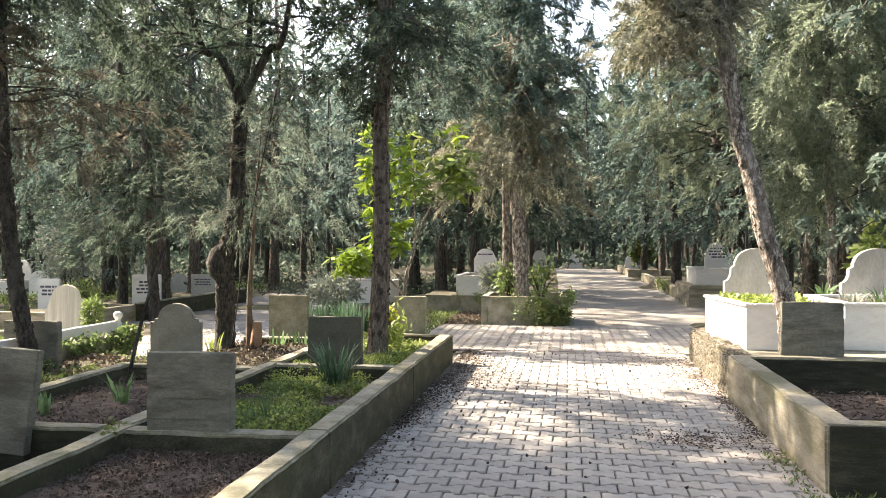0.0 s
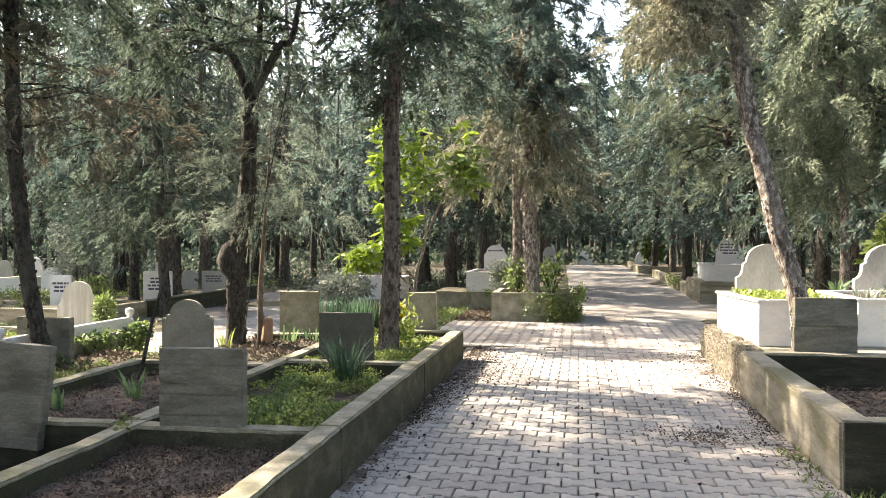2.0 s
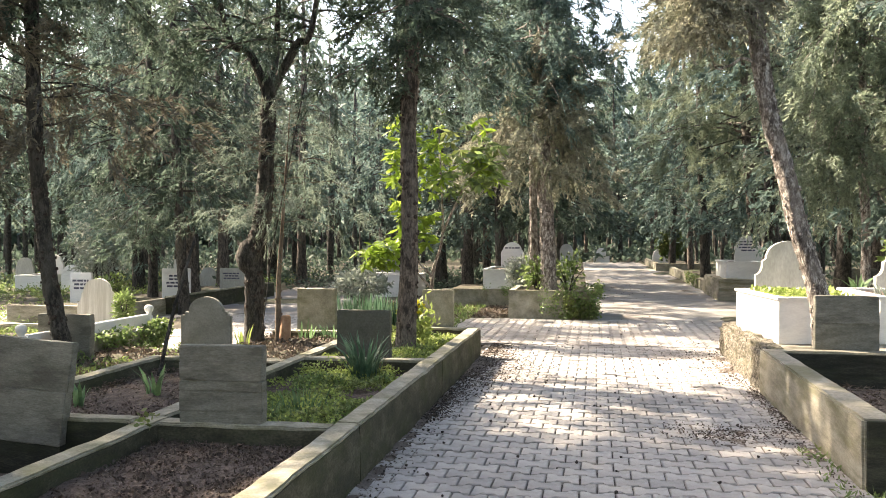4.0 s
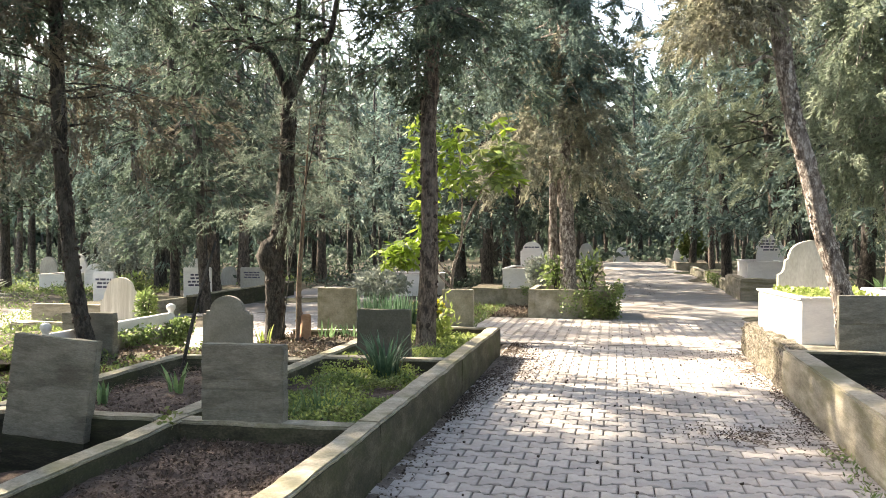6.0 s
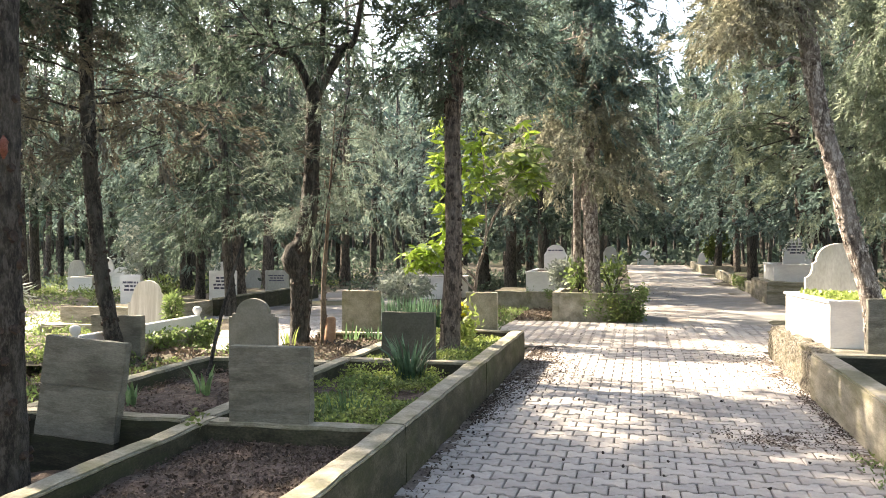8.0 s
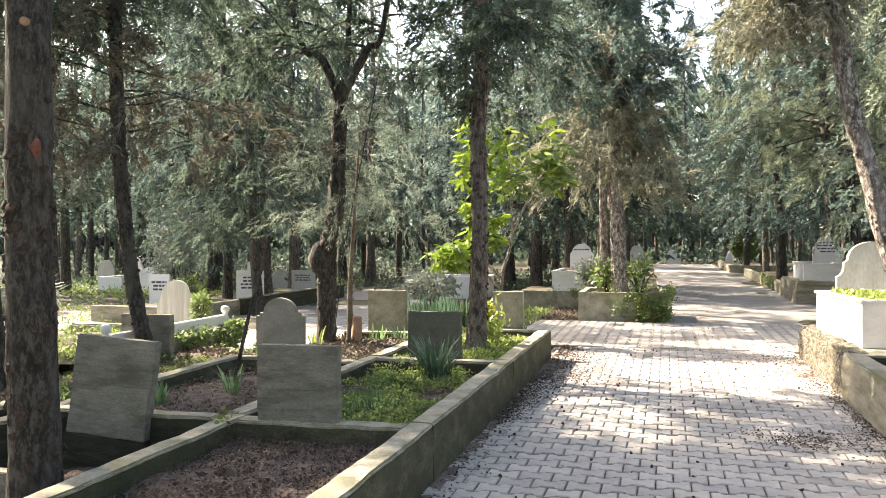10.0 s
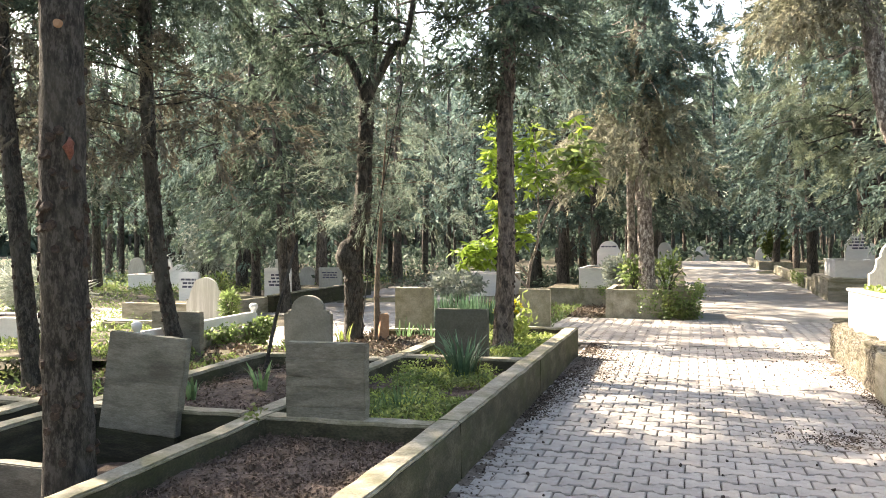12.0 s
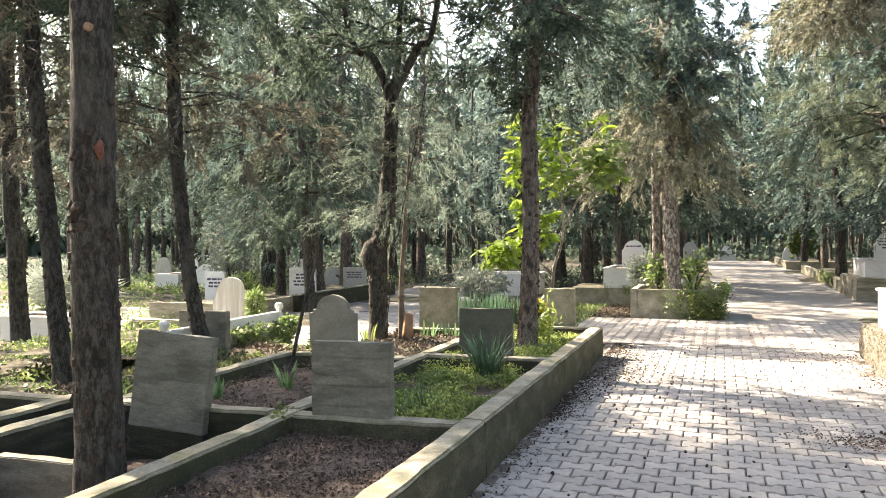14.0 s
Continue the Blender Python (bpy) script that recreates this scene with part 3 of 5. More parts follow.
def writing(parent, w, rows, z, y, height=0.03, seed=0, mat=LETTER):
    """Plain bars in place of writing."""
    rng = np.random.default_rng(seed)
    for k in range(rows):
        x, span = -w / 2, w * rng.uniform(0.6, 1.0) / 2
        x = -span
        while x < span - 0.02:
            l = min(rng.uniform(0.05, 0.13), span - x)
            part("lettering", block(x, x + l, y - 0.003, y + 0.002, z - k * height * 1.9 - height / 2, z - k * height * 1.9 + height / 2, bevel=0), mat, parent)
            x += l + 0.02


def stepped(w, h, thick, steps=14):
    """A headstone whose shoulders curve in by two steps to a broad arch."""
    half = [(w / 2, 0), (w / 2, h * 0.60)]
    for k in range(1, 7):
        a = math.pi / 2 * k / 6
        half.append((w / 2 - w * 0.10 * math.sin(a), h * 0.60 + h * 0.13 * (1 - math.cos(a))))
    half += [(w * 0.40, h * 0.76), (w * 0.345, h * 0.79), (w * 0.345, h * 0.83)]
    for k in range(1, steps):
        a = math.pi / 2 * k / steps
        half.append((w * 0.33 * math.cos(a), h * 0.83 + h * 0.17 * math.sin(a)))
    pts = half + [(0, h)] + [(-x, z) for x, z in reversed(half)]
    bm = bmesh.new()
    f = bm.faces.new([bm.verts.new((x, -thick / 2, z)) for x, z in pts])
    ex = bmesh.ops.extrude_face_region(bm, geom=[f])
    bmesh.ops.translate(bm, vec=(0, thick, 0), verts=[e for e in ex["geom"] if isinstance(e, bmesh.types.BMVert)])
    bmesh.ops.recalc_face_normals(bm, faces=bm.faces)
    return bm


def headstone(label, x, y, z, w, h, mat=MARBLE_GREY, turn=0.0, shoulder=0.04, thick=0.07, lean=0.0, text=0, seed=0, flat=False):
    ob = thing("headstone", label, "headstone", "marble headstones")
    ob.matrix_basis = pose(x, y, z, lean, 0, turn)
    part("stone", block(-w / 2, w / 2, -thick / 2, thick / 2, 0, h, 0.012) if flat else stepped(w, h, thick) if shoulder > 0.06 and w > 0.55 else arched(w, h, shoulder, thick), mat, ob)
    if text:
        writing(ob, w * 0.75, text, h * 0.78, -thick / 2, h * 0.055, seed)
    return ob


headstone("aged grey marble headstone with a rounded top", -4.118, 8.4, 0.1, 0.55, 0.70, MARBLE_DULL, turn=4, shoulder=0.085)
headstone("aged marble headstone with a stepped round top behind a white tomb", 2.30, 10.85, 0.35, 0.80, 1.03, shoulder=0.1, turn=3, thick=0.09)
headstone("aged marble headstone with a curved stepped top", 3.62, 10.6, 0.35, 0.86, 1.03, shoulder=0.12, turn=3, thick=0.09)


def box_tomb(label, x0, x1, y0, y1, z0, z1, mat=MARBLE, wall=0.06, soil_mat=SOIL, turn=0.0):
    """A box tomb of marble slabs with a rim and an open bed of soil."""
    ob = thing("marble_tomb", label, "tomb", "marble tombs", at=(x0, y0, 0), turn=turn)
    x0, x1, y0, y1 = 0.0, x1 - x0, 0.0, y1 - y0
    part("side_slab", block(x0, x0 + wall, y0 + wall, y1 - wall, z0, z1 - 0.03, 0.004), mat, ob)
    part("side_slab", block(x1 - wall, x1, y0 + wall, y1 - wall, z0, z1 - 0.03, 0.004), mat, ob)
    part("end_slab", block(x0, x1, y0, y0 + wall, z0, z1 - 0.03, 0.004), mat, ob)
    part("end_slab", block(x0, x1, y1 - wall, y1, z0, z1 - 0.03, 0.004), mat, ob)
    o = 0.02
    for a in ((x0 - o, x0 + wall + o, y0 - o, y1 + o), (x1 - wall - o, x1 + o, y0 - o, y1 + o), (x0 + wall + o, x1 - wall - o, y0 - o, y0 + wall + o), (x0 + wall + o, x1 - wall - o, y1 - wall - o, y1 + o)):
        part("rim", block(*a, z1 - 0.03, z1, 0.005), mat, ob)
    soil_bed("soil", x0 + wall, x1 - wall, y0 + wall, y1 - wall, z1 - 0.04, ob, soil_mat, 0.01, 0.08)
    return ob


box_tomb("white marble box tomb planted with green ground cover", 1.775, 2.62, 8.85, 10.3, 0.36, 0.83, turn=7)
box_tomb("white marble box tomb with pale grass", 2.76, 3.9, 9.0, 10.45, 0.36, 0.84)
part("base", block(1.73, 4.2, 8.2, 10.9, -0.1, 0.36, 0.02, 0.02, 3), CONCRETE, RIGHT)

# the tomb farther along the road
far_right = thing("plinth", "beige concrete plinth beside the road", "plinth")
part("plinth_block", block(2.67, 4.6, 19.4, 22.0, -0.1, 0.48, 0.03, 0.03, 4), CONCRETE_PALE, far_right)
box_tomb("white marble box tomb on a beige plinth", 2.87, 3.62, 19.8, 21.4, 0.47, 0.86)
headstone("white marble headstone with dark lettering and scrolled top", 3.48, 20.6, 0.8, 0.61, 0.65, MARBLE, text=4, shoulder=0.07)

# ---- the other tombs among the trees ----
TOMB = box_tomb("white marble tomb with a dark slab behind bushes", -2.41, -1.4, 18.0, 19.9, 0.0, 0.735)
headstone("white marble headstone with cut corners", -1.93, 19.6, 0.7, 0.53, 0.60, MARBLE, shoulder=0.05, text=1)
headstone("white marble headstone beside the road", -0.83, 24.0, -0.05, 0.37, 1.27, MARBLE, shoulder=0.03)
box_tomb("white marble tomb at the end of the road", -0.14, 0.74, 47.3, 48.4, -0.1, 0.30)
headstone("white marble headstone at the end of the road", 0.29, 48.2, 0.25, 0.55, 0.52, MARBLE)
headstone("white marble headstone beside the far road", 3.1, 42.0, 0.1, 0.8, 0.75, MARBLE)
box_tomb("low white marble tomb", -5.5, -4.2, 19.5, 20.6, 0.0, 0.53)
grave("low brown concrete curb round weeds and bushes", -3.3, -1.4, 17.2, 20.6, 0.36, 0.25, "f", seed=51, soil=GROUND, body=CONCRETE)

# farther plots and stones
grave("low concrete grave frame with dry soil", 3.4, 5.0, 12.2, 14.6, 0.32, 0.22, "lf", seed=81)
grave("low concrete grave frame with dry soil", 3.9, 5.6, 15.4, 17.6, 0.32, 0.22, "lfb", seed=84)
headboard("grey concrete headboard among dry grass", 5.2, 5.8, 19.0, -0.1, 0.75, seed=85, boards=1)
for x, y, w, h, m, lab in ((-12.2, 23.0, 0.55, 0.85, MARBLE, "white round-topped headstone in the wood"), (-16.8, 22.5, 0.6, 0.9, MARBLE_GREY, "grey headstone in the wood"), (-10.2, 21.0, 0.5, 0.7, MARBLE_GREY, "small grey headstone in the wood"),
                           (-6.3, 25.5, 0.6, 0.9, MARBLE_GREY, "grey headstone behind the side road"),
                           (6.4, 21.0, 0.55, 0.85, MARBLE_GREY, "grey headstone under the pines"), (7.8, 24.0, 0.6, 0.9, MARBLE, "white headstone under the pines"), (5.0, 26.5, 0.5, 0.8, MARBLE_GREY, "grey headstone near the road")):
    headstone(lab, x, y, -0.08, w, h, m)

# white enclosure with posts, and its headstone
enclosure = thing("marble_enclosure", "white marble grave border with turned posts", "grave border")
part("rail", block(-5.44, -5.36, 7.2, 9.45, 0.36, 0.50, 0.01), MARBLE, enclosure)
part("border_wall", block(-5.5, -5.3, 7.0, 9.6, -0.1, 0.35, 0.02, 0.03, 5), CONCRETE, enclosure)
part("border_wall", block(-7.6, -5.5, 9.35, 9.6, -0.1, 0.35, 0.02, 0.03, 5), CONCRETE, enclosure)


def post(parent, x, y, z):
    ring = [(0.045, 0), (0.045, 0.12), (0.03, 0.14), (0.03, 0.16), (0.05, 0.19), (0.055, 0.215), (0.05, 0.24), (0.03, 0.255), (0.005, 0.26)]
    v, f = tube([(x, y, z + b) for a, b in ring], [a for a, b in ring], 12)
    return put("post", mesh_of("post", v, f, True), MARBLE, parent)


for px, py in ((-5.4, 9.48), (-5.4, 7.15)):
    post(enclosure, px, py, 0.35)
soil_bed("soil", -7.6, -5.5, 6.8, 9.4, 0.25, enclosure, GROUND, 0.03, 0.15)
headstone("white fluted marble headstone with a stepped round top", -7.25, 11.3, -0.05, 0.56, 0.875, MARBLE_STREAK, shoulder=0.09, turn=20)
grave("low concrete curb beside the side road", -9.8, -7.75, 14.42, 19.5, 0.33, 0.2, "r", seed=61, soil=GROUND)
grave("low pale concrete grave frame", -9.9, -7.85, 12.6, 14.4, 0.30, 0.2, "rf", seed=63, soil=GROUND, mat=CONCRETE_PALE, body=CONCRETE_PALE)
headstone("white marble headstone with dark lettering", -8.22, 15.5, 0.15, 0.56, 0.66, MARBLE, text=4, seed=3, flat=True, turn=12)
headstone("small white headstone with lettering", -10.5, 15.8, -0.05, 0.5, 0.75, MARBLE, text=3, seed=4, flat=True)
headstone("grey headstone with a white plate", -8.4, 18.5, 0.15, 0.6, 0.55, MARBLE_GREY, text=3, seed=5, flat=True)
box_tomb("white marble tomb deep among the graves", -15.24, -14.47, 20.0, 21.2, 0.0, 0.42)
headstone("white headstone with a pointed top", -14.85, 21.1, 0.35, 0.6, 0.6, MARBLE)
headstone("white round headstone among weeds", -13.7, 20.2, -0.06, 0.6, 0.76, MARBLE)
box_tomb("white marble tomb beside a trunk", -9.75, -8.75, 9.3, 9.95, -0.05, 0.36)

planter = grave("square concrete planter overgrown with ivy round a tree", -1.53, -0.02, 14.76, 16.2, 0.50, 0.42, "lrfb", seed=71, w=0.14, name="planter", body=CONCRETE)
grave("low concrete curb beside the road", 2.75, 6.5, 22.4, 33.0, 0.28, 0.15, "l", seed=75, soil=GROUND, w=0.2, mat=CONCRETE_PALE, body=CONCRETE)
grave("low concrete curb beside the far road", 2.45, 6.0, 36.0, 44.0, 0.3, 0.15, "lf", seed=77, soil=GROUND, w=0.2, mat=CONCRETE_PALE, body=CONCRETE)

# ---- the trees near the path ----
CY = dict(length=0.21, leaflets=17, leaf=0.064, width=0.0105)
near_tree = tree("conifer", "straight dark-barked conifer trunk with cut branch scars", [(-3.07, 3.49, 0.02), (-3.096, 3.49, 1.3), (-3.09, 3.49, 2.5), (-3.07, 3.5, 9.0)], 0.119, 0.06, BARK, NEEDLE, 1,
     [dict(low=2.9, top=8.8, reach=2.2, branches=36, per_metre=30, length=0.3, leaflets=30, leaf=0.075, width=0.0022)], sides=26, steps=16, knots=150, wobble=0.1)
v, f = tube([(0.02, -0.045, 2.475), (0.035, -0.095, 2.475), (0.037, -0.104, 2.475)], [0.028, 0.021, 0.018], 12, 0.08)
put("cut_branch", mesh_of("cut_branch", v, f), CUT_WOOD, near_tree, "pale sawn branch end")
v, f = tube([(0.072, -0.062, 1.81), (0.085, -0.074, 1.84), (0.078, -0.080, 1.87), (0.086, -0.073, 1.895), (0.072, -0.062, 1.92)], [0.004, 0.017, 0.022, 0.015, 0.004], 9, 0.7, 3.0)
put("bark_scar", mesh_of("bark_scar", v, f, True), SCAR, near_tree, "raw reddish patch of torn bark")
tree("conifer", "thin dark conifer trunk with bare lower limbs", [(-5.76, 6.18, 0.0), (-5.93, 6.18, 1.6), (-6.04, 6.18, 2.7), (-6.09, 6.18, 3.6), (-6.2, 6.2, 9.5)], 0.088, 0.04, BARK, NEEDLE, 2,
     [dict(mat=NEEDLE_DRY, low=2.4, top=4.3, reach=2.0, branches=24, per_metre=11, twig=0.55, **CY), dict(low=3.9, top=9.3, reach=2.4, branches=54, per_metre=60, taper=0.5, **CY)], knots=140, steps=18, sides=18)
tree("conifer", "grey conifer trunk among weeds", [(-8.36, 8.29, 0.0), (-8.44, 8.29, 1.3), (-8.52, 8.3, 2.6), (-8.6, 8.3, 10.0)], 0.11, 0.05, BARK, NEEDLE_BLUE, 3,
     [dict(mat=NEEDLE_DRY, low=2.4, top=4.3, reach=2.0, branches=24, per_metre=11, twig=0.55, **CY), dict(low=4.3, top=9.8, reach=2.8, branches=50, per_metre=56, **CY)], knots=40)
tree("conifer", "dark conifer leaning over the graves", [(-5.10, 7.45, 0.1), (-5.30, 7.45, 1.0), (-5.425, 7.45, 2.1), (-5.468, 7.45, 3.2), (-5.6, 7.5, 9.5)], 0.080, 0.045, BARK, NEEDLE, 4,
     [dict(mat=NEEDLE_DRY, low=2.35, top=3.7, reach=2.3, branches=20, per_metre=22, droop=0.4, twig=0.5, **CY), dict(low=3.5, top=9.3, reach=2.1, branches=60, per_metre=64, taper=0.45, **CY)], knots=140, steps=18, sides=18)
gnarled = tree("conifer", "gnarled forked conifer with a burl on its dark trunk", [(-3.985, 9.35, 0.1), (-3.98, 9.35, 0.8), (-3.985, 9.35, 1.25), (-3.88, 9.35, 1.6), (-3.825, 9.35, 2.25), (-3.785, 9.35, 3.25)], 0.112, 0.085, BARK, NEEDLE, 5,
     [dict(line=[(-3.785, 9.35, 3.2), (-4.02, 9.35, 3.59), (-4.376, 9.35, 4.14), (-4.8, 9.2, 8.0)], low=3.45, top=7.9, reach=1.2, branches=40, per_metre=40, profile=0.3, **CY),
      dict(line=[(-3.785, 9.35, 3.2), (-3.454, 9.35, 3.66), (-3.2, 9.35, 4.15), (-2.8, 9.5, 8.0)], low=3.45, top=7.9, reach=1.2, branches=40, per_metre=40, profile=0.3, **CY)], knots=160, wobble=0.2, steps=16, sides=20,
     bare=[([(-3.79, 9.35, 3.1), (-4.02, 9.35, 3.59), (-4.376, 9.35, 4.14), (-4.8, 9.2, 8.0)], 0.06, 0.02), ([(-3.78, 9.35, 3.1), (-3.454, 9.35, 3.66), (-3.2, 9.35, 4.15), (-2.8, 9.5, 8.0)], 0.06, 0.02),
           ([(-3.78, 9.35, 3.15), (-3.70, 9.4, 3.8), (-3.62, 9.4, 6.5)], 0.05, 0.02)])
v, f = tube([(-0.02, 0, 0.92), (-0.06, -0.03, 1.0), (-0.075, -0.04, 1.1), (-0.05, -0.02, 1.22), (0.02, 0, 1.32)], [0.07, 0.12, 0.135, 0.11, 0.06], 16, 0.3, 2.0)
put("burl", mesh_of("burl", v, f, True), BARK, gnarled, "swollen dark burl")
tree("conifer", "slim conifer growing in a grave frame", [(-1.985, 8.6, 0.2), (-1.938, 8.6, 1.4), (-1.945, 8.6, 2.7), (-1.90, 8.6, 3.7), (-1.88, 8.6, 9.5)], 0.098, 0.04, BARK_RED, NEEDLE, 6,
     [dict(low=2.7, top=7.6, reach=1.35, branches=54, per_metre=74, **CY)], knots=160, steps=18, sides=18)
tree("conifer", "conifer in the ivy planter with pale drooping foliage", [(-0.84, 15.1, 0.4), (-0.885, 15.1, 1.9), (-0.93, 15.1, 2.8), (-1.0, 15.2, 10.5)], 0.14, 0.05, BARK_FLAKE, NEEDLE_BLUE, 7,
     [dict(mat=NEEDLE_TAN, low=2.35, top=4.6, reach=1.75, branches=44, per_metre=56, droop=0.8, twig=0.6, length=0.24, leaflets=16, leaf=0.08, width=0.014), dict(low=3.3, top=10.3, reach=1.9, branches=96, per_metre=50, droop=0.6, length=0.24, leaflets=16, leaf=0.08, width=0.015)], knots=120, steps=16, sides=18)
tree("conifer", "slim pale trunk behind the planter", [(-1.2, 16.9, 0.2), (-1.25, 16.9, 2.0), (-1.3, 16.9, 9.0)], 0.085, 0.04, BARK_FLAKE, NEEDLE, 8,
     [dict(low=2.6, top=8.8, reach=1.9, branches=36, per_metre=34, **CY)])
tree("leaning_tree", "leaning tree with pale flaking bark behind the headboard", [(2.17, 8.62, 0.35), (2.085, 8.62, 0.9), (1.93, 8.65, 1.45), (1.783, 8.65, 2.09), (1.639, 8.65, 2.63), (1.55, 8.65, 3.18), (1.50, 8.7, 3.8), (1.4, 8.9, 6.0), (1.3, 9.0, 8.5)], 0.098, 0.045, BARK_FLAKE, NEEDLE_PALE, 9,
     [dict(mat=NEEDLE_TAN, line=[(1.18, 8.75, 3.2), (1.1, 8.75, 3.7), (1.15, 8.8, 4.6)], low=3.25, top=4.5, reach=0.62, branches=34, per_metre=150, droop=1.1, **CY), dict(low=4.5, top=8.3, reach=1.7, branches=34, per_metre=50, droop=0.7, **CY)], knots=260, wobble=0.2, steps=14, sides=20,
     bare=[([(1.55, 8.62, 3.10), (1.38, 8.56, 3.16), (1.24, 8.5, 3.08), (1.12, 8.48, 3.06), (1.05, 8.45, 3.2)], 0.020, 0.006), ([(1.50, 8.62, 3.45), (1.32, 8.58, 3.42), (1.16, 8.5, 3.48), (1.08, 8.5, 3.62)], 0.016, 0.006), ([(1.52, 8.65, 3.45), (1.3, 8.7, 3.75), (1.02, 8.7, 3.95), (0.6, 8.7, 4.05)], 0.04, 0.014)])
tree("conifer", "dark conifer beside the side road with drooping lower limbs", [(-7.52, 14.5, 0.0), (-7.64, 14.5, 2.0), (-7.73, 14.5, 4.6), (-7.9, 14.5, 10.0)], 0.10, 0.04, BARK, NEEDLE, 14,
     [dict(low=1.7, top=9.5, reach=2.1, branches=60, per_metre=50, taper=0.7, droop=0.8, bias=1.2, **CY)], knots=40)
tree("conifer", "dark conifer among the headstones", [(-8.95, 15.9, 0.0), (-8.95, 15.9, 2.0), (-9.0, 15.9, 5.0), (-9.1, 15.9, 10.0)], 0.10, 0.04, BARK, NEEDLE_BLUE, 15,
     [dict(low=1.6, top=9.5, reach=2.1, branches=60, per_metre=50, taper=0.7, droop=0.7, bias=1.2, **CY)], knots=40)
tree("pine", "pine with soft pale green needles beside the road", [(3.85, 21.9, 0.0), (3.8, 21.9, 2.0), (3.6, 21.8, 4.5), (3.5, 21.8, 8.5)], 0.16, 0.05, BARK_RED, NEEDLE_SOFT, 16,
     [dict(low=2.5, top=8.3, reach=3.0, branches=70, per_metre=34, droop=0.35, length=0.30, leaflets=26, leaf=0.14, width=0.006)], knots=40)
tree("pine", "pine with soft pale green needles above the graves", [(5.9, 16.6, 0.0), (5.9, 16.6, 2.0), (5.8, 16.5, 4.5), (5.7, 16.4, 9.0)], 0.14, 0.05, BARK_RED, NEEDLE_PALE, 17,
     [dict(low=2.9, top=8.8, reach=2.4, branches=50, per_metre=40, droop=0.6, length=0.28, leaflets=16, leaf=0.10, width=0.014)], knots=40)
tree("conifer", "slim conifer with long pale green hanging fronds", [(3.95, 13.5, 0.1), (3.95, 13.5, 1.6), (3.9, 13.5, 3.0), (3.9, 13.5, 9.0)], 0.075, 0.03, BARK_FLAKE, NEEDLE_FROND, 18,
     [dict(low=2.35, top=8.8, reach=1.9, branches=58, per_metre=74, droop=1.0, length=0.36, leaflets=20, leaf=0.075, width=0.013)], knots=60, steps=10)

# ---- the wood around ----
MID = dict(length=0.28, leaflets=8, leaf=0.105, width=0.028)
FAR = dict(length=0.40, leaflets=6, leaf=0.175, width=0.05)
KINDS = [
    ("dark conifer of the wood", NEEDLE, BARK, 11.0, 0.13, dict(low=2.1, reach=2.5, branches=84, droop=0.6)),
    ("bluish conifer of the wood", NEEDLE_BLUE, BARK, 12.5, 0.15, dict(low=1.7, reach=2.7, branches=88, droop=0.7)),
    ("tall conifer with pale drooping foliage", NEEDLE_PALE, BARK_RED, 12.0, 0.15, dict(low=2.5, reach=2.5, branches=78, droop=0.9)),
    ("slim dark conifer of the wood", NEEDLE, BARK_RED, 13.0, 0.11, dict(low=2.8, reach=2.1, branches=78, droop=0.6)),
]


def forest_model(k, dense):
    label, fol, bark, high, r, args = KINDS[k]
    spray, amount, sides = (MID, 14, 9) if dense else (FAR, 9, 5)
    return tree("forest_conifer", label, [(0, 0, -0.1), (0.08, 0.05, high * 0.3), (-0.06, 0.1, high * 0.6), (0.02, 0, high)], r, 0.03, bark, fol, 20 + k + 10 * dense,
                [dict(top=high - 0.2, per_metre=amount, bias=1.2, **args, **spray)], sides=sides, steps=4, knots=10 if dense else 0)


def free_spot(x, y):
    if -1.7 < x < 3.3 and y < 50:
        return False
    if 8 < y < 36 and abs(x + 6.1 + (y - 14) * 0.06) < 2.2:
        return False
    if y < 15.5 and -10 < x < 9:
        return False
    if -16.5 < x < -9 and 8 < y < 19:
        return False
    if -5.6 < x < -1 and 16 < y < 21.5:
        return False
    return True


rng = np.random.default_rng(77)
curtain = [(-3.3, 21.6), (-9.7, 20.8), (-12.4, 21.3), (-4.3, 23.4), (-8.9, 24.6), (-6.4, 27.0), (-11.0, 27.5), (-15.2, 18.2)]
# y below 8: unseen trees left of view, added to shade the path
near_spots = [(-12.0, 19.3), (-14.5, 22.5), (-10.5, 24), (-17.5, 24.5), (-19, 19), (5.4, 12.2), (6.6, 9.2), (-11, 2.6), (-14, 6.5), (-9, 0.3), (-13, -1), (-17, 3), (-12.5, 7.6), (4.6, 17.2), (5.2, 23.0), (-3.0, 23.5), (-1.6, 26.5), (3.4, 27.5), (-2.0, 31.5), (3.6, 18.5 + 15), (-2.3, 20.5), (8.2, 13.0), (8.6, 17.5)]
# y below 6: unseen trees round the camera, added to hold back skylight
far_spots = [(-1.6, 36), (3.2, 37.5), (-1.7, 41), (3.4, 46.5), (-1.2, 49.5), (1.5, 52), (-0.6, 54), (3.5, 54.5), (0.8, 57.5), (5.5, 2.5), (6, -1), (-6, -4), (3, -6), (-2, -8), (-10, -6), (10, 1), (9, 5), (-4.5, -2.0), (-8, -1.5), (1.2, -5.2), (8, -3.5), (4.6, 0.6), (-5.5, -8.5), (5.5, -8.5), (0.5, -10)]
tries = 0
while len(near_spots) < 44 and tries < 20000:
    tries += 1
    x, y = rng.uniform(-26, 22), rng.uniform(9, 26)
    if abs(x) < 6 + y * 0.70 and free_spot(x, y) and all((x - a) ** 2 + (y - b) ** 2 > (8.0 if x < -9 else 4.4) for a, b in near_spots):
        near_spots.append((x, y))
tries = 0
